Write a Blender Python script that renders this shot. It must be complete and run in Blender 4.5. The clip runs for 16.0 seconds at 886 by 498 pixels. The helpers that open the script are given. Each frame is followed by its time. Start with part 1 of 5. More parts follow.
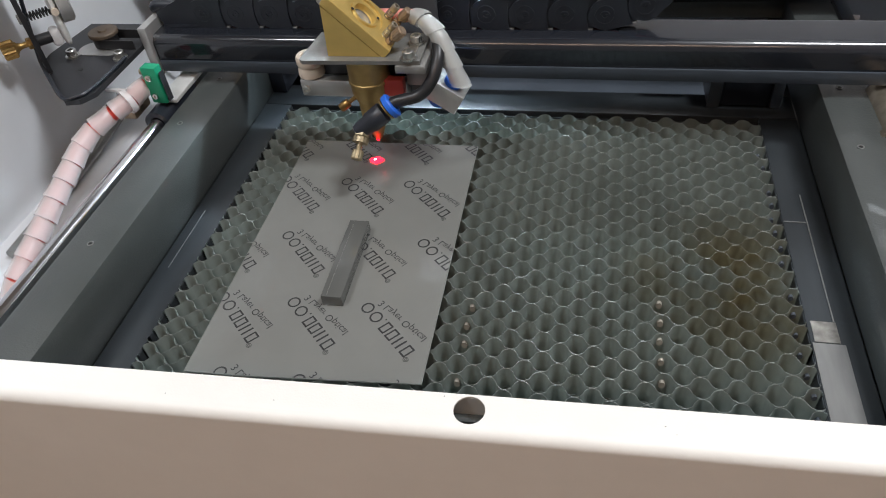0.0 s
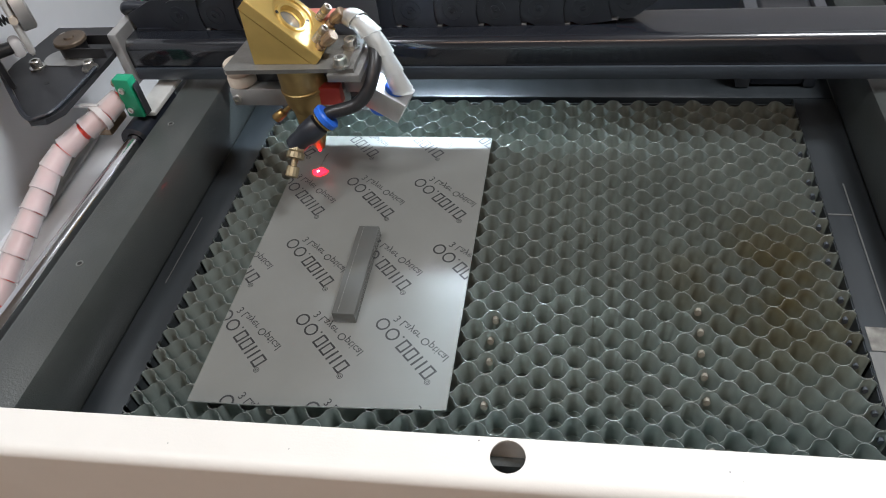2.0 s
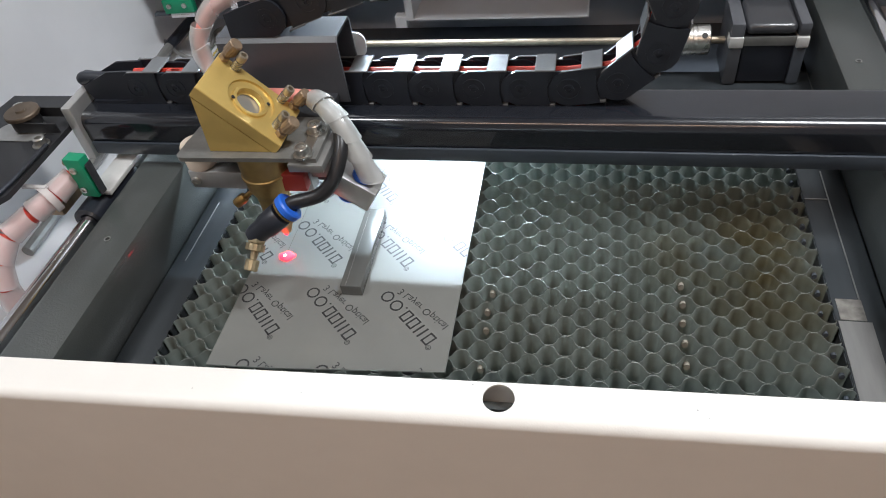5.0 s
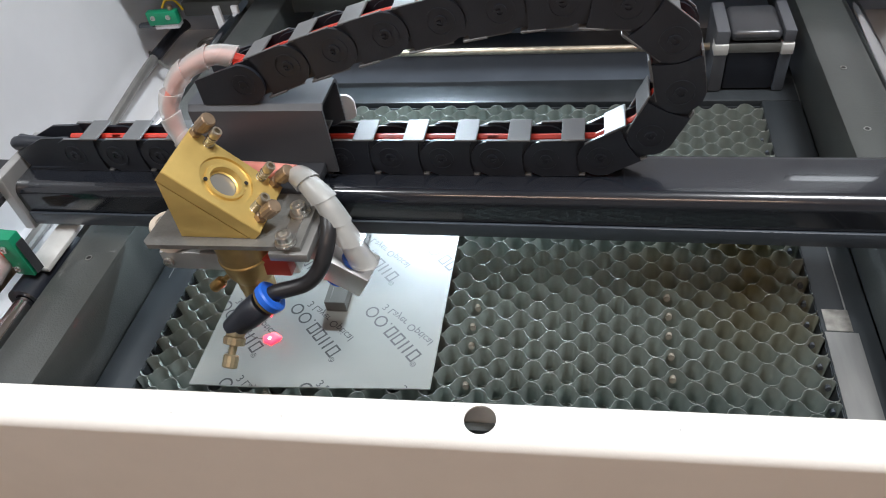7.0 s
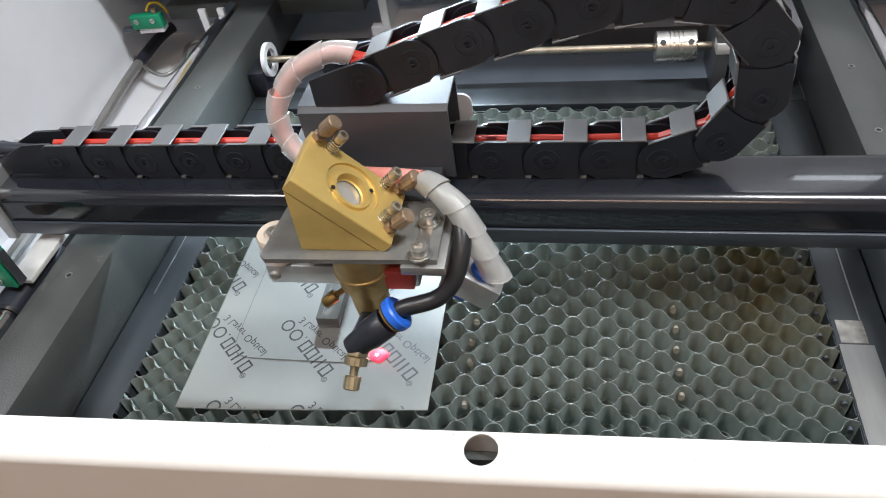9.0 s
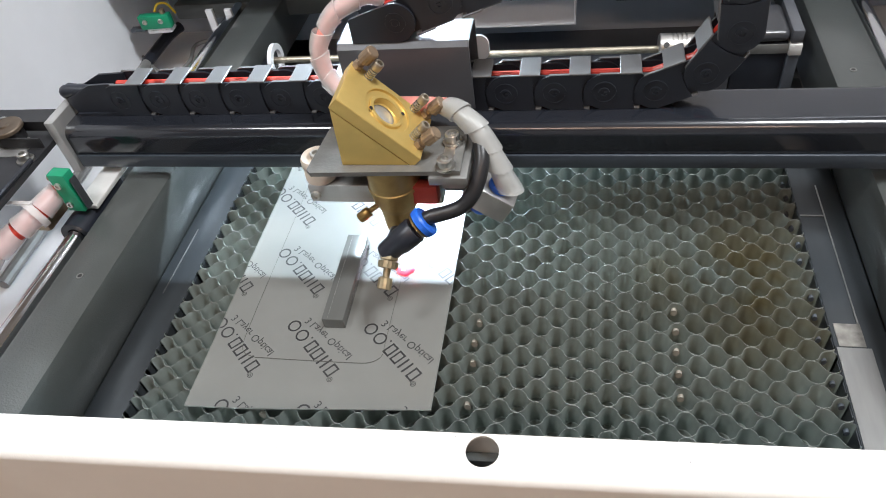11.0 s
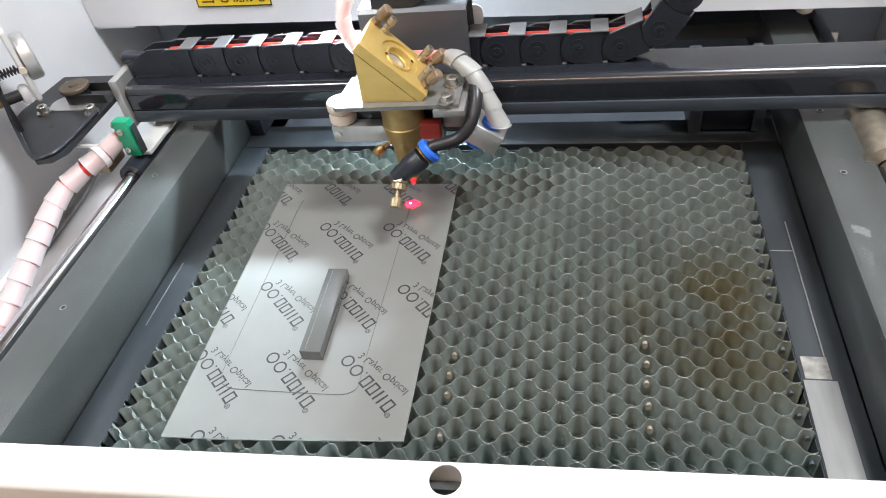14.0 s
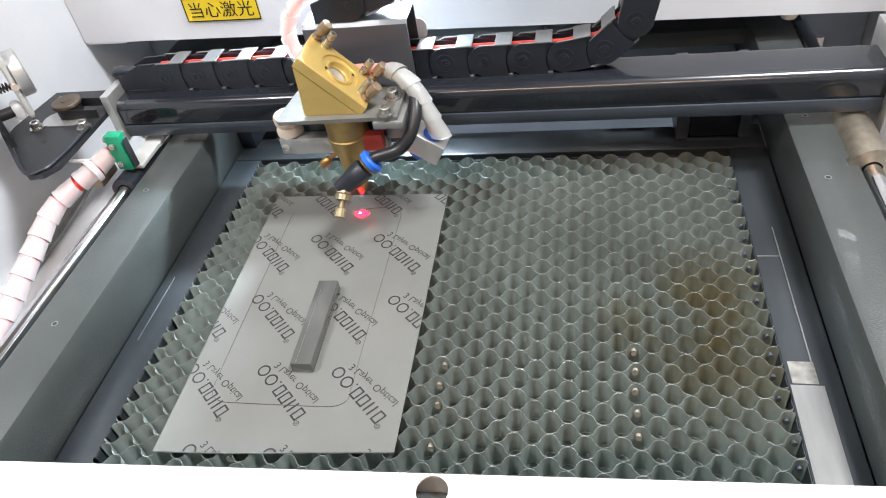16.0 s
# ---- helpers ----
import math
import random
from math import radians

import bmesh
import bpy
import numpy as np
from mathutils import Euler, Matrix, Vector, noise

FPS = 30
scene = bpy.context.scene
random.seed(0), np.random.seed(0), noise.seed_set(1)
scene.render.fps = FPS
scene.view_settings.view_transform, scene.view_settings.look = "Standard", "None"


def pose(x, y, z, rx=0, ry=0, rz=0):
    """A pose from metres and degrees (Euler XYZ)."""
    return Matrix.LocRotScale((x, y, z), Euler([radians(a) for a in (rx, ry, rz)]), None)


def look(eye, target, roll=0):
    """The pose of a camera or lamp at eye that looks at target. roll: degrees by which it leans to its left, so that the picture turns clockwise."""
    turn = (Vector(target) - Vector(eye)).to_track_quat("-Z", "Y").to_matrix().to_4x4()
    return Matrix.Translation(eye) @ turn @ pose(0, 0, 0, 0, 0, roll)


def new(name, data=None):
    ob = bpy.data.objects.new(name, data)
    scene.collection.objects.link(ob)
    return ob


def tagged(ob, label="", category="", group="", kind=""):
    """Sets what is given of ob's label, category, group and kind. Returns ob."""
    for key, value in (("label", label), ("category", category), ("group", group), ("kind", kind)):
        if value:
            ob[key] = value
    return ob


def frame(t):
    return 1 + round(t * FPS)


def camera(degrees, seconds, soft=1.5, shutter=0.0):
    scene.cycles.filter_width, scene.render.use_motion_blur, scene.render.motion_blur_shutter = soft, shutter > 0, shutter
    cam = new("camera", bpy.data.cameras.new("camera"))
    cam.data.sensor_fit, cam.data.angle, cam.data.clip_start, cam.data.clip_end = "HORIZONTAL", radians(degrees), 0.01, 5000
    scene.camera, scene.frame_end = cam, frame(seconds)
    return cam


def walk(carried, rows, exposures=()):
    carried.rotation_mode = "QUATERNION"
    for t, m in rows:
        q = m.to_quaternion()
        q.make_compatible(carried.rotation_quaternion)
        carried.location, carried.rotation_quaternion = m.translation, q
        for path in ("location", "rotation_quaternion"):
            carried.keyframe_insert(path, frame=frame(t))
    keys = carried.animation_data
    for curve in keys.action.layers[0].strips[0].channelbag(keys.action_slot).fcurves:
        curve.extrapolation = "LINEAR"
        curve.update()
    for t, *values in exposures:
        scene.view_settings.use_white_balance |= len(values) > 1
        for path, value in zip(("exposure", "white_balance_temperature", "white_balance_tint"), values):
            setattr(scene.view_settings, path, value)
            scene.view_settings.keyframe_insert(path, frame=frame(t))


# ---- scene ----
cam = camera(64.4, 16.0, 1.05)
PATH = [
    (0, (0.281, -0.234, 0.352), (-0.104, 1.166, -1.024), -6.8),
    (0.5, (0.29, -0.233, 0.353), (-0.082, 1.175, -1.018), -6.6),
    (1, (0.274, -0.22, 0.346), (-0.108, 1.156, -1.055), -7.7),
    (1.5, (0.263, -0.198, 0.344), (-0.126, 1.147, -1.084), -8.8),
    (2, (0.26, -0.193, 0.345), (-0.116, 1.147, -1.092), -8.8),
    (2.5, (0.261, -0.202, 0.343), (-0.11, 1.135, -1.097), -8.5),
    (3, (0.261, -0.211, 0.345), (-0.116, 1.131, -1.089), -8.7),
    (3.5, (0.267, -0.217, 0.349), (-0.118, 1.13, -1.078), -8.8),
    (3.7, (0.271, -0.221, 0.349), (-0.12, 1.13, -1.073), -9.0),
    (6, (0.271, -0.233, 0.354), (-0.126, 1.134, -1.051), -8.7),
    (6.5, (0.273, -0.23, 0.354), (-0.119, 1.139, -1.05), -8.8),
    (7, (0.278, -0.222, 0.355), (-0.108, 1.146, -1.051), -9.3),
    (7.5, (0.277, -0.213, 0.353), (-0.1, 1.156, -1.055), -9.3),
    (8, (0.28, -0.208, 0.355), (-0.094, 1.166, -1.049), -9.7),
    (8.5, (0.275, -0.208, 0.353), (-0.094, 1.166, -1.053), -9.7),
    (9, (0.274, -0.202, 0.348), (-0.101, 1.163, -1.065), -9.8),
    (9.5, (0.274, -0.198, 0.347), (-0.102, 1.156, -1.077), -9.8),
    (10, (0.276, -0.203, 0.349), (-0.107, 1.149, -1.074), -9.7),
    (10.2, (0.278, -0.204, 0.351), (-0.111, 1.143, -1.075), -10.0),
    (12.3, (0.273, -0.199, 0.359), (-0.118, 1.178, -1.038), -10.1),
    (12.5, (0.275, -0.199, 0.358), (-0.124, 1.192, -1.023), -10.1),
    (13, (0.278, -0.211, 0.362), (-0.12, 1.201, -0.998), -9.5),
    (13.5, (0.282, -0.221, 0.36), (-0.124, 1.201, -0.987), -9.4),
    (14, (0.294, -0.209, 0.36), (-0.099, 1.215, -0.987), -9.5),
    (14.5, (0.297, -0.2, 0.361), (-0.087, 1.228, -0.985), -9.8),
    (15, (0.294, -0.206, 0.364), (-0.092, 1.227, -0.977), -10.0),
    (15.5, (0.298, -0.207, 0.365), (-0.093, 1.228, -0.973), -10.1),
    (16, (0.302, -0.208, 0.363), (-0.091, 1.229, -0.971), -10.3),
]
EXPOSURE = [(0, -0.35), (3.7, -0.37), (6, -0.23), (7.5, -0.08), (8.7, 0.01), (10.2, -0.05), (12.5, 0.50), (13.0, 0.48), (13.5, 0.28), (14, 0.42), (14.5, 0.62), (16, 0.60)]
walk(cam, [(t, look(e, a, r)) for t, e, a, r in PATH], EXPOSURE)

# ---------------------------------------------------------------- light
world = bpy.data.worlds.new("room_world")
world.use_nodes = True
world.node_tree.nodes["Background"].inputs[0].default_value = (0.75, 0.8, 0.88, 1)
world.node_tree.nodes["Background"].inputs[1].default_value = 0.25
scene.world = world


def area_lamp(name, eye, target, sx, sy, watts, colour, spread=180):
    data = bpy.data.lights.new(name, "AREA")
    data.shape, data.size, data.size_y = "RECTANGLE", sx, sy
    data.energy, data.color, data.spread = watts, colour, radians(spread)
    ob = new(name, data)
    ob.matrix_world = look(eye, target)
    return ob


CEIL = 1.62
area_lamp("ceiling_lamp", (0.9, 0.1, CEIL - 0.06), (0.9, 0.1, 0), 0.42, 0.25, 30, (0.935, 0.965, 1.0))
area_lamp("ceiling_lamp", (-0.5, -0.35, CEIL - 0.06), (-0.5, -0.35, 0), 0.42, 0.25, 15, (0.935, 0.965, 1.0))
area_lamp("ceiling_lamp", (0.35, -1.2, CEIL - 0.06), (0.35, -1.2, 0), 1.2, 0.25, 8.5, (1.0, 0.66, 0.46))
area_lamp("hood_lamp", (0.114, 0.3855, 0.190), (0.125, 0.12, 0.0), 0.09, 0.008, 2.1, (0.72, 0.87, 1.0), 100)


# ---------------------------------------------------------------- materials
def mat(name, base, rough=0.5, metal=0.0, vary=0.15, scale=60.0, bump=0.0, bscale=400.0, stain=0.0, emit=None, strength=0.0,
        trans=0.0, alpha=1.0, coat=0.0, rvary=0.1, subsurf=0.0, aniso=None):
    m = bpy.data.materials.new(name)
    m.use_nodes = True
    nt = m.node_tree
    b = nt.nodes["Principled BSDF"]
    b.inputs["Roughness"].default_value = rough
    b.inputs["Metallic"].default_value = metal
    b.inputs["Transmission Weight"].default_value = trans
    b.inputs["Alpha"].default_value = alpha
    b.inputs["Coat Weight"].default_value = coat
    b.inputs["Subsurface Weight"].default_value = subsurf
    if emit:
        b.inputs["Emission Color"].default_value = (*emit, 1)
        b.inputs["Emission Strength"].default_value = strength
    tc = nt.nodes.new("ShaderNodeTexCoord")
    vec = tc.outputs["Object"]
    if aniso:
        mp = nt.nodes.new("ShaderNodeMapping")
        mp.inputs["Scale"].default_value = aniso
        nt.links.new(vec, mp.inputs["Vector"])
        vec = mp.outputs["Vector"]
    n1 = nt.nodes.new("ShaderNodeTexNoise")
    n1.inputs["Scale"].default_value = scale
    n1.inputs["Detail"].default_value = 6
    nt.links.new(vec, n1.inputs["Vector"])
    n2 = nt.nodes.new("ShaderNodeTexNoise")
    n2.inputs["Scale"].default_value = scale / 7
    n2.inputs["Detail"].default_value = 3
    nt.links.new(vec, n2.inputs["Vector"])
    add = nt.nodes.new("ShaderNodeMath")
    add.operation = "ADD"
    nt.links.new(n1.outputs["Fac"], add.inputs[0])
    nt.links.new(n2.outputs["Fac"], add.inputs[1])
    ramp = nt.nodes.new("ShaderNodeMapRange")
    ramp.inputs["From Min"].default_value, ramp.inputs["From Max"].default_value = 0.6, 1.4
    ramp.inputs["To Min"].default_value, ramp.inputs["To Max"].default_value = 1 - vary - stain, 1 + vary
    nt.links.new(add.outputs[0], ramp.inputs["Value"])
    mul = nt.nodes.new("ShaderNodeMix")
    mul.data_type, mul.blend_type = "RGBA", "MULTIPLY"
    mul.inputs[0].default_value = 1.0
    mul.inputs[6].default_value = (*base, 1)
    nt.links.new(ramp.outputs["Result"], mul.inputs[7])
    nt.links.new(mul.outputs[2], b.inputs["Base Color"])
    rr = nt.nodes.new("ShaderNodeMapRange")
    rr.inputs["From Min"].default_value, rr.inputs["From Max"].default_value = 0.3, 0.7
    rr.inputs["To Min"].default_value, rr.inputs["To Max"].default_value = max(0.02, rough - rvary * rough), min(1, rough + rvary)
    nt.links.new(n2.outputs["Fac"], rr.inputs["Value"])
    nt.links.new(rr.outputs["Result"], b.inputs["Roughness"])
    if bump:
        n3 = nt.nodes.new("ShaderNodeTexNoise")
        n3.inputs["Scale"].default_value = bscale
        n3.inputs["Detail"].default_value = 2
        nt.links.new(vec, n3.inputs["Vector"])
        bp = nt.nodes.new("ShaderNodeBump")
        bp.inputs["Strength"].default_value = bump
        bp.inputs["Distance"].default_value = 0.0005
        nt.links.new(n3.outputs["Fac"], bp.inputs["Height"])
        nt.links.new(bp.outputs["Normal"], b.inputs["Normal"])
    return m


def scorched(m, colour, centre, reach):
    """Adds one smoky brown patch with a ragged outline round a place on the bed."""
    nt = m.node_tree
    b = nt.nodes["Principled BSDF"]
    old = b.inputs["Base Color"].links[0].from_socket
    tc = nt.nodes.new("ShaderNodeTexCoord")
    n = nt.nodes.new("ShaderNodeTexNoise")
    n.inputs["Scale"].default_value = 22
    n.inputs["Detail"].default_value = 4
    nt.links.new(tc.outputs["Object"], n.inputs["Vector"])
    far = nt.nodes.new("ShaderNodeVectorMath")
    far.operation = "DISTANCE"
    far.inputs[1].default_value = centre
    nt.links.new(tc.outputs["Object"], far.inputs[0])
    fall = nt.nodes.new("ShaderNodeMapRange")
    fall.inputs["From Min"].default_value, fall.inputs["From Max"].default_value = reach, reach * 0.25
    nt.links.new(far.outputs["Value"], fall.inputs["Value"])
    ragged = nt.nodes.new("ShaderNodeMath")
    ragged.operation = "MULTIPLY"
    nt.links.new(fall.outputs["Result"], ragged.inputs[0])
    r = nt.nodes.new("ShaderNodeMapRange")
    r.inputs["From Min"].default_value, r.inputs["From Max"].default_value = 0.35, 0.6
    nt.links.new(n.outputs["Fac"], r.inputs["Value"])
    nt.links.new(r.outputs["Result"], ragged.inputs[1])
    mix = nt.nodes.new("ShaderNodeMix")
    mix.data_type, mix.blend_type = "RGBA", "MULTIPLY"
    nt.links.new(ragged.outputs[0], mix.inputs[0])
    nt.links.new(old, mix.inputs[6])
    mix.inputs[7].default_value = (*colour, 1)
    nt.links.new(mix.outputs[2], b.inputs["Base Color"])
    return m


M = dict(
    panel=mat("cream_white_powder_coat", (0.80, 0.78, 0.74), 0.45, vary=0.03, scale=40, bump=0.12, bscale=900),
    liner=mat("white_sheet_metal", (0.75, 0.77, 0.80), 0.4, vary=0.05, scale=15, bump=0.08, bscale=700, stain=0.05),
    rail=mat("dark_grey_powder_coat", (0.056, 0.062, 0.060), 0.34, vary=0.14, scale=50, bump=0.5, bscale=900, coat=0.35),
    well=mat("slate_grey_paint", (0.038, 0.047, 0.060), 0.33, vary=0.18, scale=30, bump=0.1, bscale=800, stain=0.1),
    flange=mat("worn_dark_steel", (0.036, 0.042, 0.047), 0.30, 0.2, vary=0.3, scale=60, bump=0.1, bscale=500, stain=0.15, aniso=(1, 0.2, 1)),
    slate=mat("blue_grey_rear_sheet", (0.40, 0.45, 0.52), 0.4, vary=0.15, scale=18, bump=0.1, bscale=500),
    # for pale scratches and the seam, and for the sheen on the flange
    tape=mat("scuffed_steel_with_sheen", (0.38, 0.38, 0.37), 0.28, 0.85, vary=0.25, scale=80, stain=0.15, aniso=(1, 0.15, 1)),
    scuff=mat("scuffed_bright_steel", (0.50, 0.48, 0.44), 0.30, 0.75, vary=0.35, scale=120, stain=0.4, bump=0.2, bscale=300),
    # shadowed tone, lifted towards blue to stand in for haze at the rear
    dark=mat("shadowed_steel_haze_lift", (0.085, 0.10, 0.122), 0.45, vary=0.2, scale=25),
    comb=scorched(mat("dull_aluminium_foil", (0.315, 0.36, 0.335), 0.62, 0.35, vary=0.12, scale=90, stain=0.1, bump=0.2, bscale=300), (0.72, 0.56, 0.34), (0.385, 0.115, 0.0), 0.085),
    # top faces of the strips, paler than their walls
    combedge=mat("pale_aluminium_edge", (0.44, 0.46, 0.43), 0.5, 0.15, vary=0.35, scale=40, stain=0.35),
    bracketgrey=mat("slate_grey_bracket_paint", (0.078, 0.083, 0.094), 0.33, vary=0.12, scale=40, bump=0.15, bscale=900, coat=0.15),
    palealu=mat("bright_milled_aluminium", (0.78, 0.78, 0.76), 0.42, 0.35, vary=0.1, scale=90, stain=0.08),
    tierod=mat("dusty_pale_rod", (0.40, 0.37, 0.32), 0.55, 0.05, vary=0.3, scale=200, stain=0.2),
    wornplate=mat("worn_grey_steel", (0.20, 0.20, 0.19), 0.36, 0.35, vary=0.2, scale=90, stain=0.1, bump=0.4, bscale=520),
    valvebrass=mat("worn_yellow_brass", (0.40, 0.33, 0.21), 0.40, 0.8, vary=0.25, scale=160, stain=0.2, bump=0.1, bscale=900),
    palebrass=mat("pale_nickelled_brass", (0.45, 0.40, 0.32), 0.33, 0.85, vary=0.2, scale=160, stain=0.15),
    # tray toned like lit cell walls, so the cells look evenly bright inside
    combfloor=mat("lightened_tray", (0.21, 0.235, 0.215), 0.5, 0.1, vary=0.25, scale=30, stain=0.2),
    bar=mat("black_anodised_gloss", (0.012, 0.014, 0.019), 0.14, 0.0, vary=0.2, scale=40, coat=0.5),
    black=mat("black_plastic", (0.016, 0.019, 0.027), 0.36, vary=0.2, scale=80, bump=0.15, bscale=900),
    # greyer than the black links: the hood's reflection is put into the colour
    linktop=mat("nylon_greyed_for_sheen", (0.115, 0.118, 0.122), 0.36, vary=0.12, scale=80, bump=0.1, bscale=900),
    blackmetal=mat("black_painted_steel", (0.035, 0.037, 0.042), 0.3, 0.1, vary=0.2, scale=60, bump=0.15, bscale=900, coat=0.2),
    plate=mat("dark_anodised_plate", (0.030, 0.031, 0.035), 0.42, 0.2, vary=0.25, scale=70, bump=0.12, bscale=900),
    gold=mat("gold_anodised_aluminium", (0.70, 0.50, 0.165), 0.42, 0.65, vary=0.1, scale=90, bump=0.1, bscale=1500),
    brass=mat("tarnished_brass", (0.42, 0.27, 0.10), 0.33, 0.9, vary=0.25, scale=160, stain=0.2, bump=0.1, bscale=900),
    tubebrass=mat("dull_gold_brass", (0.52, 0.37, 0.15), 0.42, 0.7, vary=0.15, scale=120, stain=0.15, bump=0.1, bscale=900),
    copper=mat("brown_bronze_knob", (0.34, 0.25, 0.17), 0.42, 0.65, vary=0.25, scale=200, stain=0.15),
    pulley=mat("dull_brown_pulley", (0.15, 0.115, 0.085), 0.45, 0.5, vary=0.2, scale=120, stain=0.15),
    steel=mat("bright_steel", (0.62, 0.61, 0.58), 0.25, 0.95, vary=0.12, scale=120, stain=0.1),
    chrome=mat("polished_chrome_rod", (0.75, 0.76, 0.78), 0.1, 1.0, vary=0.06, scale=40),
    alu=mat("brushed_aluminium", (0.55, 0.55, 0.54), 0.38, 0.8, vary=0.12, scale=120, bump=0.1, bscale=700, aniso=(1, 1, 0.1)),
    greysteel=mat("grey_galvanised_steel", (0.30, 0.30, 0.29), 0.36, 0.6, vary=0.18, scale=70, stain=0.1),
    sheet=mat("clear_acrylic_under_grey_film", (0.172, 0.175, 0.164), 0.28, 0.0, vary=0.07, scale=30, bump=0.004, bscale=40, coat=0.05, rvary=0.04),
    sheetedge=mat("clear_acrylic_edge", (0.62, 0.65, 0.63), 0.2, vary=0.1, scale=80, trans=0.2),
    ink=mat("dark_grey_print", (0.022, 0.022, 0.024), 0.42, vary=0.15, scale=300),
    cut=mat("charred_kerf", (0.07, 0.066, 0.06), 0.7, vary=0.2, scale=300),
    block=mat("black_acrylic_bar", (0.10, 0.103, 0.098), 0.2, vary=0.14, scale=60, bump=0.06, bscale=300, coat=0.5, aniso=(1, 0.1, 1)),
    blue=mat("blue_plastic", (0.02, 0.13, 0.62), 0.35, vary=0.1, scale=100),
    rubber=mat("black_rubber_hose", (0.018, 0.018, 0.02), 0.32, vary=0.15, scale=80),
    red=mat("red_cable", (0.50, 0.035, 0.02), 0.35, vary=0.08, scale=80),
    redblock=mat("red_anodised_block", (0.46, 0.065, 0.05), 0.35, 0.2, vary=0.12, scale=80),
    pink=mat("pinkish_inner_cable", (0.78, 0.30, 0.25), 0.45, vary=0.08, scale=80),
    wrap=mat("milky_spiral_wrap", (0.78, 0.755, 0.745), 0.34, vary=0.12, scale=60, alpha=0.52, coat=0.3),
    wrapclear=mat("clear_milky_spiral_wrap", (0.62, 0.63, 0.61), 0.28, vary=0.15, scale=60, alpha=0.52, coat=0.3),
    green=mat("green_switch_plastic", (0.006, 0.26, 0.13), 0.4, vary=0.08, scale=100),
    tan=mat("cream_nylon_roller", (0.60, 0.52, 0.43), 0.45, vary=0.1, scale=120),
    yellow=mat("yellow_warning_film", (0.85, 0.62, 0.03), 0.4, vary=0.04, scale=60),
    inkblack=mat("black_sign_print", (0.015, 0.015, 0.015), 0.5, vary=0.05),
    glass=mat("mirror_back_disc", (0.55, 0.54, 0.50), 0.12, 0.6, vary=0.08, scale=90),
    lit=mat("lit_led_diffuser", (0.9, 0.9, 0.9), 0.5, emit=(0.86, 0.93, 1.0), strength=8),
    spot=mat("lit_spot_lens", (0.9, 0.9, 0.9), 0.5, emit=(1.0, 0.98, 0.94), strength=45),
    tube=mat("lit_ceiling_tube", (0.9, 0.9, 0.9), 0.5, emit=(1.0, 0.97, 0.93), strength=14),
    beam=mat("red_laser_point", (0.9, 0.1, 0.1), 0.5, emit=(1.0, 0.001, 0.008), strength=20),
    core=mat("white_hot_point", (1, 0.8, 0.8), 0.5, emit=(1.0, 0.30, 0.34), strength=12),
    roomwall=mat("white_room_wall", (0.62, 0.62, 0.62), 0.8, vary=0.03, scale=4),
    roomfloor=mat("tan_room_floor", (0.42, 0.27, 0.16), 0.6, vary=0.1, scale=8),
    lid=mat("unseen_lid_dark", (0.16, 0.17, 0.18), 0.3, vary=0.05, scale=10),
)


# ---------------------------------------------------------------- mesh helpers
def finish(name, bm, material, angle=35):
    me = bpy.data.meshes.new(name)
    bmesh.ops.recalc_face_normals(bm, faces=bm.faces)
    bm.to_mesh(me)
    bm.free()
    me.materials.append(M[material])
    me.polygons.foreach_set("use_smooth", [True] * len(me.polygons))
    me.set_sharp_from_angle(angle=radians(angle))
    return me


def part(name, bm, material, parent, label="", angle=35):
    ob = new(name, finish(name, bm, material, angle))
    ob.parent = parent
    if label:
        tagged(ob, label)
    return ob


def thing(name, label, category, group="", kind="", at=None):
    ob = new(name)
    ob.empty_display_size = 0.01
    if at is not None:
        ob.matrix_basis = at
    return tagged(ob, label, category, group, kind)


def solid(name, bm, material, label, category="", kind="", group="", angle=35):
    return tagged(new(name, finish(name, bm, material, angle)), label, category, group, kind)


def B():
    return bmesh.new()


def box(bm, x0, x1, y0, y1, z0, z1, bev=0.0, seg=2, m=None):
    r = bmesh.ops.create_cube(bm, size=1, matrix=Matrix.Translation(((x0 + x1) / 2, (y0 + y1) / 2, (z0 + z1) / 2))
                              @ Matrix.Diagonal((x1 - x0, y1 - y0, z1 - z0, 1)))
    vs = r["verts"]
    if bev:
        es = list({e for v in vs for e in v.link_edges})
        got = bmesh.ops.bevel(bm, geom=es, offset=bev, segments=seg, affect="EDGES", profile=0.5)
        vs = list({v for f in got["faces"] for v in f.verts} | {v for v in vs if v.is_valid})
    if m is not None:
        bmesh.ops.transform(bm, matrix=m, verts=[v for v in vs if v.is_valid])
    return bm


def axis_matrix(p, d):
    return Matrix.Translation(p) @ Vector(d).to_track_quat("Z", "Y").to_matrix().to_4x4()


def lathe(bm, p, d, prof, n=24, cap=True):
    """Turned body about the axis from p along d; prof: (radius, height)."""
    m = axis_matrix(p, d)
    rings = []
    for r, h in prof:
        rings.append([bm.verts.new(m @ Vector((r * math.cos(2 * math.pi * k / n), r * math.sin(2 * math.pi * k / n), h))) for k in range(n)])
    for a, b in zip(rings, rings[1:]):
        for k in range(n):
            bm.faces.new((a[k], a[(k + 1) % n], b[(k + 1) % n], b[k]))
    if cap:
        bm.faces.new(rings[0][::-1])
        bm.faces.new(rings[-1])
    return bm


def cyl(bm, p0, p1, r0, r1=None, n=20, bev=0.0):
    p0, p1 = Vector(p0), Vector(p1)
    h = (p1 - p0).length
    r1 = r0 if r1 is None else r1
    prof = [(r0, 0), (r1, h)]
    if bev:
        prof = [(r0 - bev, 0), (r0, bev), (r1, h - bev), (r1 - bev, h)]
    return lathe(bm, p0, p1 - p0, prof, n)


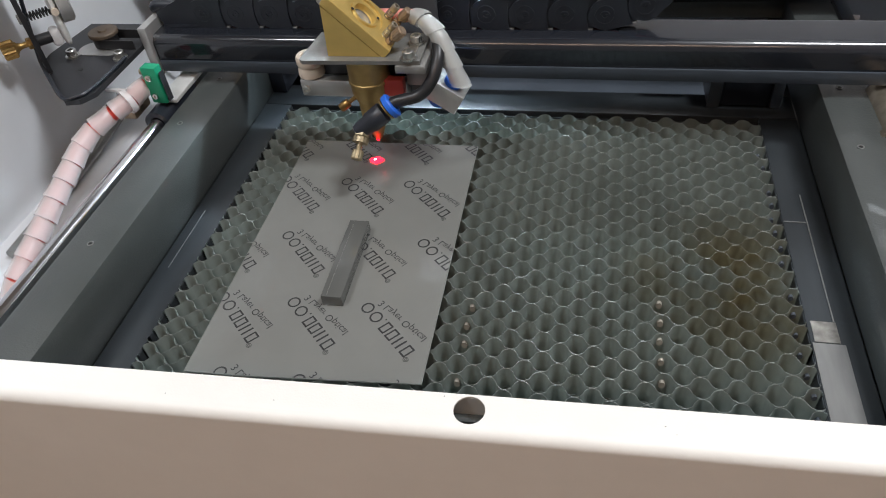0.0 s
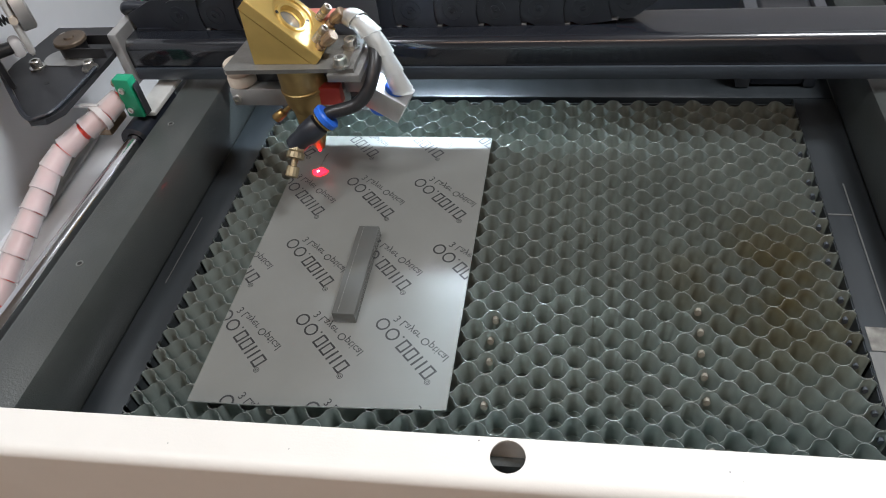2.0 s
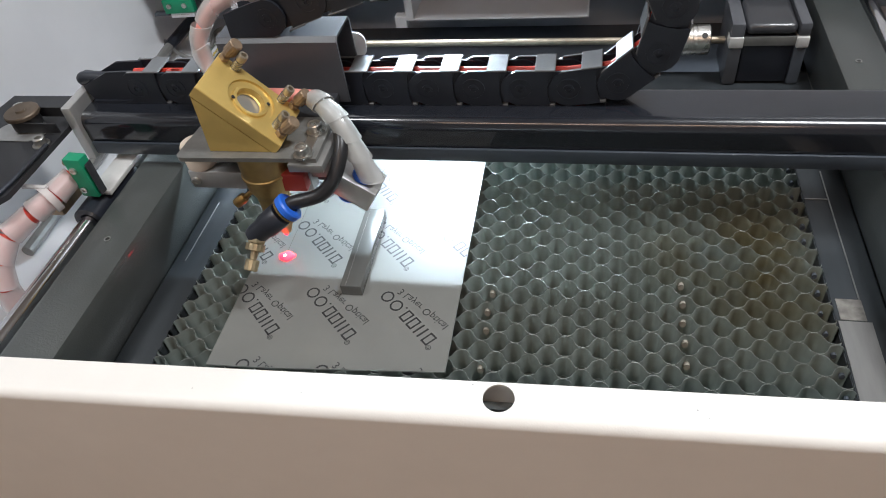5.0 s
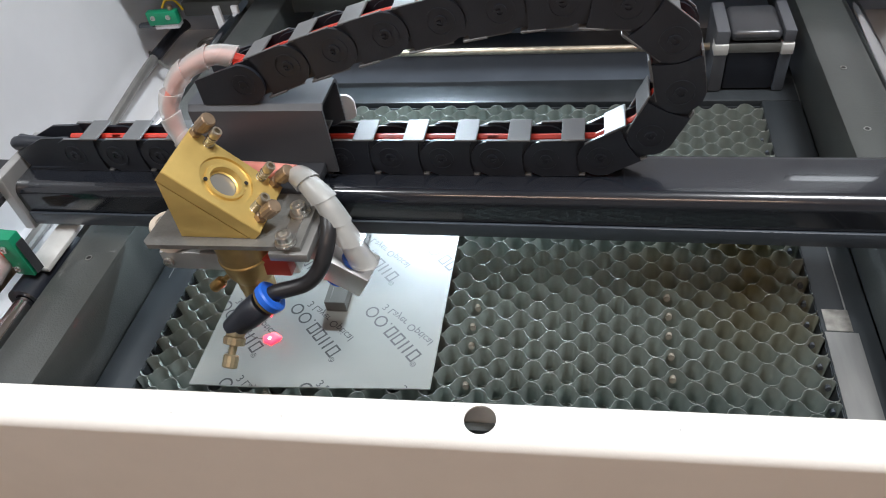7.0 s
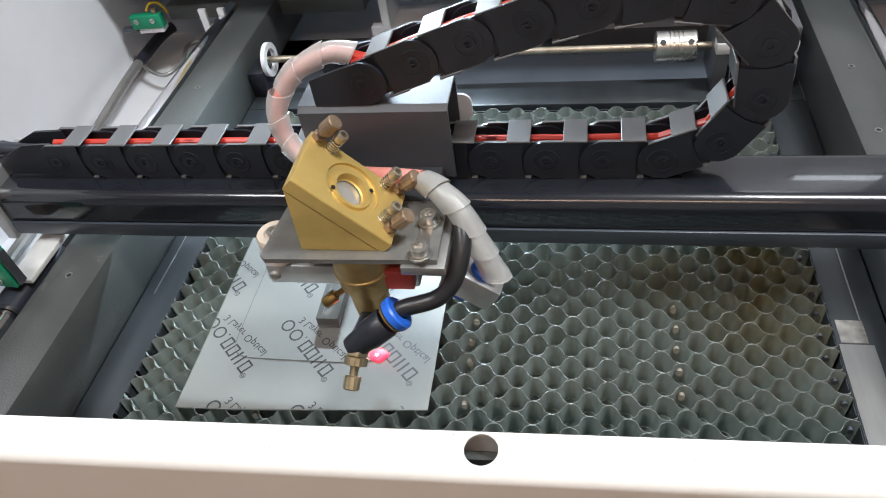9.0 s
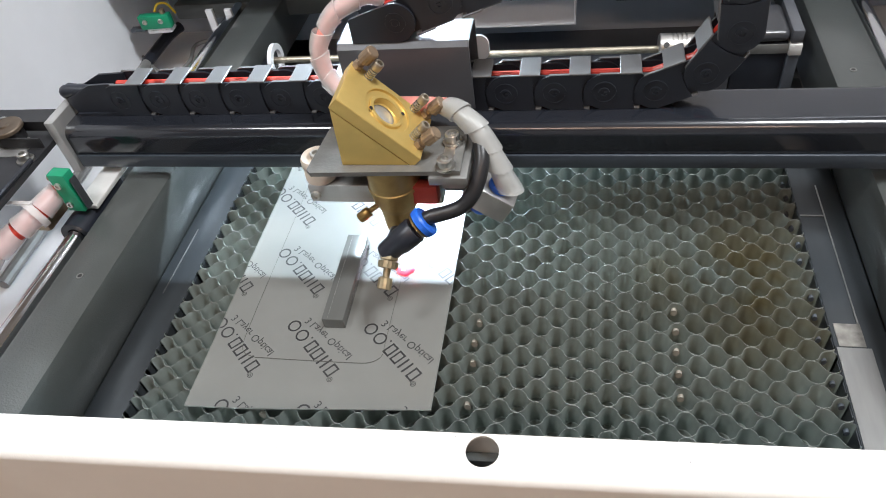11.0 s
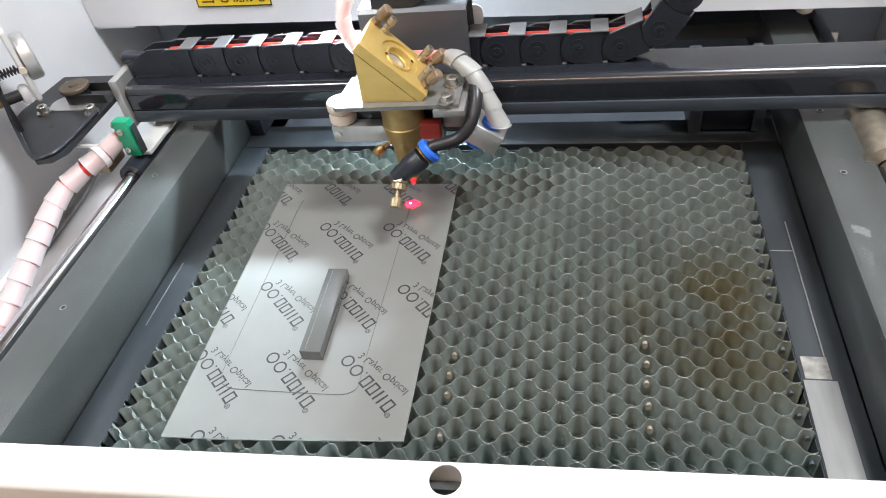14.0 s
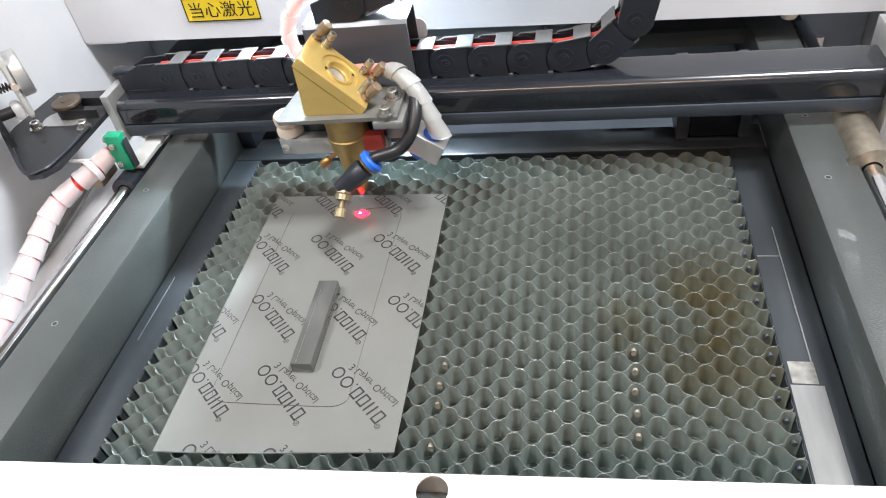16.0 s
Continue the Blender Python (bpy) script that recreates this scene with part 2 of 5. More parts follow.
def knurl(bm, p, d, r, h, n=28, depth=0.06):
    """Knurled knob."""
    m = axis_matrix(p, d)
    rings = []
    for rr, hh in ((0.86, 0), (1, 0.08), (1, 0.92), (0.86, 1)):
        rings.append([bm.verts.new(m @ Vector((r * rr * (1 - depth * (k % 2)) * math.cos(2 * math.pi * k / n),
                                               r * rr * (1 - depth * (k % 2)) * math.sin(2 * math.pi * k / n), hh * h))) for k in range(n)])
    for a, b in zip(rings, rings[1:]):
        for k in range(n):
            bm.faces.new((a[k], a[(k + 1) % n], b[(k + 1) % n], b[k]))
    bm.faces.new(rings[0][::-1])
    bm.faces.new(rings[-1])
    return bm


def smooth_path(pts, n=8):
    """Catmull-Rom through pts."""
    pts = [Vector(p) for p in pts]
    out = []
    for i in range(len(pts) - 1):
        p0, p1, p2, p3 = pts[max(i - 1, 0)], pts[i], pts[i + 1], pts[min(i + 2, len(pts) - 1)]
        for k in range(n):
            t = k / n
            out.append(0.5 * (2 * p1 + (p2 - p0) * t + (2 * p0 - 5 * p1 + 4 * p2 - p3) * t * t + (3 * p1 - p0 - 3 * p2 + p3) * t ** 3))
    out.append(pts[-1])
    return out


def sweep(bm, pts, r, n=12, cap=True, skew=0.0):
    """Round bar along pts; r may be a list."""
    pts = [Vector(p) for p in pts]
    rs = r if isinstance(r, (list, tuple)) else [r] * len(pts)
    up = Vector((0.13, 0.2, 0.97))
    rings = []
    for i, p in enumerate(pts):
        d = (pts[min(i + 1, len(pts) - 1)] - pts[max(i - 1, 0)]).normalized()
        a = (up - d * up.dot(d)).normalized()
        up = a
        b = d.cross(a)
        rings.append([bm.verts.new(p + rs[i] * (a * math.cos(2 * math.pi * k / n) + b * math.sin(2 * math.pi * k / n) + d * skew * math.cos(2 * math.pi * k / n))) for k in range(n)])
    for a, b in zip(rings, rings[1:]):
        for k in range(n):
            bm.faces.new((a[k], a[(k + 1) % n], b[(k + 1) % n], b[k]))
    if cap:
        bm.faces.new(rings[0][::-1])
        bm.faces.new(rings[-1])
    return bm


def extrude_section(bm, outline, axis, a, b):
    """Closed outline of (u, v) drawn out along an axis: x -> (y, z), y -> (x, z), z -> (x, y)."""
    def at(u, v, w):
        return {"x": (w, u, v), "y": (u, w, v), "z": (u, v, w)}[axis]
    lo = [bm.verts.new(at(u, v, a)) for u, v in outline]
    hi = [bm.verts.new(at(u, v, b)) for u, v in outline]
    n = len(outline)
    for k in range(n):
        bm.faces.new((lo[k], lo[(k + 1) % n], hi[(k + 1) % n], hi[k]))
    bm.faces.new(lo[::-1])
    bm.faces.new(hi)
    return bm


def round_rect(u0, u1, v0, v1, r, n=5):
    out = []
    for cu, cv, a0 in ((u1 - r, v1 - r, 0), (u0 + r, v1 - r, 90), (u0 + r, v0 + r, 180), (u1 - r, v0 + r, 270)):
        for k in range(n + 1):
            a = radians(a0 + 90 * k / n)
            out.append((cu + r * math.cos(a), cv + r * math.sin(a)))
    return out


def lathe_ring(bm, c, d, r_in, r_out, h, n=32):
    m = axis_matrix(c, d)
    prof = ((r_in, 0), (r_out, 0), (r_out, h), (r_in, h))
    rings = [[bm.verts.new(m @ Vector((r * math.cos(2 * math.pi * k / n), r * math.sin(2 * math.pi * k / n), z))) for k in range(n)] for r, z in prof]
    for j in range(4):
        a, b = rings[j], rings[(j + 1) % 4]
        for k in range(n):
            bm.faces.new((a[k], a[(k + 1) % n], b[(k + 1) % n], b[k]))
    return bm


def cap_screw(bm, p, d, r=0.0042, h=0.005):
    """Socket-head screw standing on p with a real hex hole."""
    m = axis_matrix(p, d)
    prof = [(r * 0.9, 0), (r, 0.1 * h), (r, 0.9 * h), (r * 0.9, h), (r * 0.55, h), (r * 0.5, h * 0.45)]
    n = 18
    rings = [[bm.verts.new(m @ Vector((a * math.cos(2 * math.pi * k / n), a * math.sin(2 * math.pi * k / n), z))) for k in range(n)] for a, z in prof]
    for a, b in zip(rings, rings[1:]):
        for k in range(n):
            bm.faces.new((a[k], a[(k + 1) % n], b[(k + 1) % n], b[k]))
    bm.faces.new(rings[0][::-1])
    bm.faces.new(rings[-1])
    return bm


def coil(bm, p, d, r, h, turns=5, wire=0.0005):
    m = axis_matrix(p, d)
    pts = [m @ Vector((r * math.cos(2 * math.pi * a / 10), r * math.sin(2 * math.pi * a / 10), h * a / (10 * turns))) for a in range(10 * turns + 1)]
    return sweep(bm, pts, wire, 5)


# ---------------------------------------------------------------- rows of the cutting head
HEAD = [(0, 0.1063, 0.2212), (0.5, 0.0865, 0.2212), (0.75, 0.0785, 0.2250), (1, 0.0715, 0.2294), (1.25, 0.0622, 0.2265), (1.5, 0.0597, 0.2192),
        (2, 0.0595, 0.2011), (2.5, 0.0595, 0.1832), (3, 0.0595, 0.1649), (3.5, 0.0595, 0.1463), (4, 0.0595, 0.1279), (4.5, 0.0595, 0.1096),
        (5, 0.0595, 0.0912), (5.5, 0.0595, 0.0729), (6, 0.0598, 0.0545), (6.25, 0.0600, 0.0452), (6.5, 0.0625, 0.0371), (6.75, 0.0705, 0.0332),
        (7, 0.0802, 0.0328), (7.5, 0.0999, 0.0327), (8, 0.1199, 0.0328), (8.5, 0.1388, 0.0330), (8.75, 0.1487, 0.0340), (9, 0.1549, 0.0390),
        (9.25, 0.1552, 0.0475), (9.5, 0.1551, 0.0567), (10, 0.1550, 0.0742), (10.5, 0.1550, 0.0925), (11, 0.1550, 0.1107), (11.5, 0.1550, 0.1289),
        (12, 0.1550, 0.1471), (12.5, 0.1550, 0.1653), (13, 0.1550, 0.1835), (13.5, 0.1550, 0.2016), (13.75, 0.1550, 0.2110), (14, 0.1548, 0.2205),
        (14.25, 0.1505, 0.2282), (14.5, 0.1422, 0.2300), (14.75, 0.1333, 0.2300), (15, 0.1244, 0.2288), (15.25, 0.1205, 0.2245), (15.5, 0.1197, 0.2221),
        (16, 0.1197, 0.2221)]
CHAIN_X0, CHAIN_Z = -0.0505, 0.1003
LOOP_R = 0.0490


def chain_curve(hx, xs):
    """Centre line of the chain in the gantry's (x, z)."""
    pts = [(CHAIN_X0 + (xs - CHAIN_X0) * k / 40, CHAIN_Z) for k in range(41)]
    for k in range(1, 25):
        a = radians(-90 + 140 * k / 24)
        pts.append((xs + LOOP_R * math.cos(a), CHAIN_Z + LOOP_R + LOOP_R * math.sin(a)))
    a = radians(50)
    p0 = Vector((xs + LOOP_R * math.cos(a), CHAIN_Z + LOOP_R + LOOP_R * math.sin(a)))
    p1 = p0 + Vector((-math.sin(a), math.cos(a))) * 0.030
    p3 = Vector((hx + 0.007, 0.1530))
    p2 = p3 + Vector((0.095, 0.036))
    for k in range(1, 33):
        t = k / 32
        q = p0 * (1 - t) ** 3 + 3 * p1 * t * (1 - t) ** 2 + 3 * p2 * t * t * (1 - t) + p3 * t ** 3
        pts.append((q.x, q.y))
    return [Vector(p) for p in pts]


def run_length(pts):
    return sum((b - a).length for a, b in zip(pts, pts[1:]))


RUN = run_length(chain_curve(0.1551, 0.3135))
LINKS = round(RUN / 0.0305)
PITCH = RUN / LINKS


def chain_pins(hx):
    """Pin places of all links for the head at hx."""
    lo, hi = 0.15, 0.45
    for _ in range(40):
        mid = (lo + hi) / 2
        if run_length(chain_curve(hx, mid)) < LINKS * PITCH:
            lo = mid
        else:
            hi = mid
    pts = chain_curve(hx, lo)
    pins, want, done = [pts[0]], PITCH, 0.0
    for a, b in zip(pts, pts[1:]):
        step = (b - a).length
        while step > 0 and done + step >= want - 1e-9 and len(pins) <= LINKS:
            pins.append(a + (b - a) * ((want - done) / step))
            want += PITCH
        done += step
    while len(pins) <= LINKS:
        pins.append(pts[-1])
    return pins


WRAP_N, WRAP_L = 14, 0.0172


def wrap_nodes(gy, n):
    """Nodes of the spiral-wrapped cable: it trails from the carriage and folds down into the cabinet."""
    y, z, s, a, ds = gy + 0.010, 0.0635, 0.0, 0.10, 0.0004
    out, want = [], 0.0
    while len(out) <= n:
        if s >= want - 1e-9:
            u = min(1.0, s / 0.065)
            out.append(Vector((-0.090 - 0.0285 * u * u * (3 - 2 * u), y, z)))
            want += WRAP_L
        # the trailing part slopes gently, then turns under near the front
        goal = 0.10 + 0.20 * min(1.0, s / 0.04)
        if y < 0.055 or a > 0.5:
            if a < math.pi:
                a += ds / 0.040
        else:
            a = max(a, goal) if a < goal else a
        y -= math.cos(a) * ds
        z -= math.sin(a) * ds
        s += ds
    return out


# ---------------------------------------------------------------- the room and the cabinet
def slab(name, x0, x1, y0, y1, z0, z1, material, label, bev=0.0):
    return solid(name, box(B(), x0, x1, y0, y1, z0, z1, bev), material, label, kind="structure")


slab("room_floor", -2.6, 3.0, -2.6, 2.4, -1.0, -0.95, "roomfloor", "tan workshop floor under the machine")
slab("room_ceiling", -2.6, 3.0, -2.6, 2.4, CEIL, CEIL + 0.05, "roomwall", "plain white workshop ceiling")
slab("room_wall_back", -2.6, 3.0, 2.4, 2.45, -0.95, CEIL, "roomwall", "plain white workshop wall")
slab("room_wall_front", -2.6, 3.0, -2.65, -2.6, -0.95, CEIL, "roomwall", "plain white workshop wall")
slab("room_wall_left", -2.65, -2.6, -2.6, 2.4, -0.95, CEIL, "roomwall", "plain white workshop wall")
slab("room_wall_right", 3.0, 3.05, -2.6, 2.4, -0.95, CEIL, "roomwall", "plain white workshop wall")

WL, WR, HOOD = -0.199, 0.575, 0.400
slab("cabinet_wall_left", WL - 0.02, WL, -0.10, 0.66, -0.60, 0.30, "liner", "white sheet-metal side wall inside the cabinet")
slab("cabinet_wall_right", WR, WR + 0.02, -0.10, 0.66, -0.60, 0.30, "liner", "white sheet-metal side wall inside the cabinet")
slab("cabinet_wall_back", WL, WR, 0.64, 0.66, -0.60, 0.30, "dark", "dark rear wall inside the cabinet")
slab("cabinet_floor", WL, WR, -0.045, 0.64, -0.10, -0.09, "greysteel", "grey steel floor plate of the cabinet")


def front_panel():
    """Front rail of the cabinet: flat top, rounded front edge, drilled hole, turned a little."""
    t = thing("front_panel", "cream white powder-coated front panel with a drilled hole", "machine panel", kind="structure")
    bm = B()
    n, r = 32, 0.0074
    # outline of the flat top with the hole
    x0, x1, y0, y1, z = -0.45, 0.42, -0.0078, 0.0085, 0.0
    hole = [(r * math.cos(2 * math.pi * k / n), r * math.sin(2 * math.pi * k / n)) for k in range(n)]
    sq = []
    for k in range(n):
        a = 2 * math.pi * k / n
        c, s = math.cos(a), math.sin(a)
        f = 0.0076 / max(abs(c), abs(s))
        sq.append((f * c, f * s))
    th = 0.0012
    for zz in (0.0, -th):
        a = [bm.verts.new((u, v, zz)) for u, v in hole]
        b = [bm.verts.new((u, v, zz)) for u, v in sq]
        for k in range(n):
            bm.faces.new((a[k], a[(k + 1) % n], b[(k + 1) % n], b[k]))
        if zz == 0.0:
            top = a
        else:
            for k in range(n):
                bm.faces.new((top[k], top[(k + 1) % n], a[(k + 1) % n], a[k]))
    s = 0.0076
    box(bm, x0, -s, y0, y1, -th, 0)
    box(bm, s, x1, y0, y1, -th, 0)
    box(bm, -s, s, y0, -s, -th, 0)
    box(bm, -s, s, s, y1, -th, 0)
    rr = 0.0055
    outline = [(y0, 0.0)]
    for k in range(1, 9):
        a = radians(90 + 90 * k / 8)
        outline.append((y0 + rr * math.cos(a), -rr + rr * math.sin(a)))
    outline.append((y0 - rr, -0.62))
    outline += [(y0 - rr + th, -0.62), (y0 - rr + th, -rr)]
    for k in range(7, 0, -1):
        a = radians(90 + 90 * k / 8)
        outline.append((y0 + (rr - th) * math.cos(a), -rr + (rr - th) * math.sin(a)))
    outline.append((y0, -th))
    extrude_section(bm, outline, "x", x0, x1)
    part("panel_sheet", bm, "panel", t, angle=50)
    # dust specks on the flat top
    for u, v, r in ((-0.0125, 0.0065, 0.0005), (-0.0940, -0.0030, 0.0004), (0.0870, -0.0005, 0.0005), (0.0915, -0.0042, 0.0003), (-0.150, -0.004, 0.0004)):
        part("dark_speck", lathe(B(), (u, v, 0.0001), (0, 0, 1), [(r * 0.7, 0), (r * 0.5, 0.0001)], 9), "greysteel", t, "small dark dust speck on the panel")
    bm = box(B(), x0, x1, y1 - 0.0012, y1, -0.055, -th - 0.0002)
    part("inner_lip", bm, "palealu", t, "grey inner lip of the panel")
    t.matrix_basis = pose(0.2355, -0.0565, 0.075, 0, 0, 2.2)
    bm = box(B(), -0.40, 0.40, 0.0022, 0.0070, -0.065, -0.0135, 0.001)
    part("stiffener", bm, "rail", t, "dark grey tube behind the front panel")
    return t


front_panel()

# frame round the cutting bed
slab("frame_rail_left", -0.066, -0.028, -0.045, 0.498, -0.004, 0.045, "rail", "dark grey powder-coated frame tube beside the bed", 0.004)
slab("frame_rail_right", 0.451, 0.489, -0.045, 0.498, -0.004, 0.045, "rail", "dark grey powder-coated frame tube beside the bed", 0.004)
slab("bed_flange_back", -0.0275, 0.4505, 0.3090, 0.3440, -0.012, -0.0005, "flange", "worn dark steel flange behind the bed", 0.001)
slab("bed_flange_left", -0.0275, -0.0005, -0.045, 0.3085, -0.012, -0.0005, "flange", "worn dark steel flange beside the bed", 0.001)
slab("bed_flange_right", 0.4205, 0.4505, -0.045, 0.3085, -0.012, -0.0005, "flange", "worn dark steel flange beside the bed", 0.001)
slab("bed_tray", -0.028, 0.451, -0.045, 0.309, -0.0365, -0.0185, "combfloor", "steel tray under the honeycomb, lightened like the cell walls")
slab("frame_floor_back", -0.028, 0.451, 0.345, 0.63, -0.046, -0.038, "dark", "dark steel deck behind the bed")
slab("side_deck_left", WL, -0.068, -0.045, 0.63, -0.030, -0.022, "liner", "white-grey deck beside the left frame tube")
slab("side_deck_right", 0.491, WR, -0.045, 0.63, -0.030, -0.022, "liner", "white-grey deck beside the right frame tube")


slab("flange_bare_patch", 0.4230, 0.4375, 0.0665, 0.0830, -0.0004, 0.0001, "scuff", "bright scuffed bare patch on the flange")
# pale strip puts the reflection on the flange's front part into its colour
slab("flange_sheen_strip", 0.4215, 0.4400, -0.044, 0.0655, -0.0004, 0.0001, "tape", "pale steel strip standing in for the flange's sheen")
slab("flange_seam", 0.4362, 0.4370, 0.0835, 0.2070, -0.0004, 0.0001, "tape", "pale seam line along the flange")
slab("flange_scratch", 0.4212, 0.4360, 0.1755, 0.1765, -0.0004, 0.0001, "tape", "pale scratch across the flange")
slab("flange_scratch_left", -0.0190, -0.0184, 0.0850, 0.1500, -0.0004, 0.0001, "tape", "pale scratch along the flange")


def honeycomb():
    t = thing("honeycomb_bed", "dull aluminium honeycomb cutting bed of wavy strips", "cutting bed")
    P, d, DEEP = 0.0206, 0.00775, 0.0180
    rows = int(0.335 / d)
    n = 16
    for k in range(rows):
        yb = 0.302 - d * k
        bm = B()
        phase = 0.0 if k % 2 else P / 2
        prev = None
        rr = random.Random(k)
        dx = rr.uniform(-0.0006, 0.0006)
        # half-round lobes joined end to end
        half = n // 2
        for i in range(int(0.46 / P * n)):
            lobe, j = divmod(i, half)
            u = -math.pi / 2 + math.pi * j / half
            x = 0.334 - 17 * P + phase + dx + lobe * P / 2 + P / 4 * (0.62 * math.sin(u) + 0.76 * u / math.pi)
            if not -P / 12 <= x <= 0.42 + P / 12:
                continue
            x = min(max(x, 0.0), 0.42)
            s = math.cos(u) * (1 if lobe % 2 == 0 else -1)
            y = yb - d / 2 + (d / 2 - 0.00015) * s + rr.uniform(-0.00010, 0.00010) + 0.0007 * noise.noise((x * 25, k * 0.35, 3.0)) + 0.0004 * noise.noise((x * 90, k * 1.7, 9.0))
            zt = 0.0012 + 0.0005 * noise.noise((x * 30, yb * 30, 0))
            w = 0.00008
            cur = [bm.verts.new((x, y - w, zt)), bm.verts.new((x, y + w, zt)), bm.verts.new((x, y + w, -DEEP)), bm.verts.new((x, y - w, -DEEP))]
            if prev:
                for a in range(4):
                    bm.faces.new((prev[a], cur[a], cur[(a + 1) % 4], prev[(a + 1) % 4])).material_index = 1 if a == 0 else 0
            prev = cur
        part("wavy_strip", bm, "comb", t, angle=60).data.materials.append(M["combedge"])
    # tie pins through the strips, short pale ends within the cells
    pin = finish("tie_pin", cyl(B(), (0, -0.0018, 0), (0, 0.0006, 0), 0.0019, n=12), "tierod")
    dark_pin = finish("tie_pin", cyl(B(), (0, -0.0018, 0), (0, 0.0006, 0), 0.0015, n=10), "dark")
    pins = random.Random(11)
    for x in (0.0867, 0.2103, 0.3340, 0.4164):
        for k in range(1, rows, 2):
            if pins.random() < 0.2 or k < (4 if x > 0.4 else 26):
                continue
            o = new("tie_pin", pin if x < 0.4 else dark_pin)
            o.parent = t
            o.matrix_basis = pose(x + pins.uniform(-0.0015, 0.0015), 0.302 - d * k - 0.0006, -0.0066 + pins.uniform(-0.001, 0.001)) @ Matrix.Diagonal((1.05, 1, 1.5, 1))
    # edge bands and tie rods
    part("edge_band", box(B(), -0.0004, 0.0, -0.033, 0.3026, -DEEP, -0.001), "flange", t)
    part("edge_band", box(B(), 0.42, 0.4204, -0.033, 0.3026, -DEEP, -0.001), "flange", t)
    part("edge_band", box(B(), 0.0, 0.42, 0.3028, 0.3040, -DEEP, -0.003), "flange", t)
    return t


honeycomb()

SHEET = pose(0.1153, 0.1235, 0.0, 0, 0, 0.7)
# the sheet's corners; its front edge was cut a little askew
CORNERS = [(0.0388, -0.0050), (0.0780, -0.0038), (0.1922, 0.0040), (0.1898, 0.2478), (0.0382, 0.2472)]


def text_mesh(body, size):
    cu = bpy.data.curves.new("lettering", "FONT")
    cu.body, cu.size = body, size
    cu.resolution_u = 3
    ob = bpy.data.objects.new("lettering", cu)
    scene.collection.objects.link(ob)
    dg = bpy.context.evaluated_depsgraph_get()
    me = bpy.data.meshes.new_from_object(ob.evaluated_get(dg))
    bpy.data.objects.remove(ob)
    return me


def stroke_ring(bm, cx, cy, rx, ry, w, n=20, a0=0, a1=360):
    va, vb = [], []
    for k in range(n + 1):
        a = radians(a0 + (a1 - a0) * k / n)
        va.append(bm.verts.new((cx + (rx - w) * math.cos(a), cy + (ry - w) * math.sin(a), 0)))
        vb.append(bm.verts.new((cx + rx * math.cos(a), cy + ry * math.sin(a), 0)))
    for k in range(n):
        bm.faces.new((va[k], vb[k], vb[k + 1], va[k + 1]))


def stroke(bm, x0, y0, x1, y1, w):
    d = Vector((x1 - x0, y1 - y0)).normalized() * w / 2
    nx, ny = -d.y, d.x
    bm.faces.new([bm.verts.new(v) for v in ((x0 + nx, y0 + ny, 0), (x0 - nx, y0 - ny, 0), (x1 - nx, y1 - ny, 0), (x1 + nx, y1 + ny, 0))])


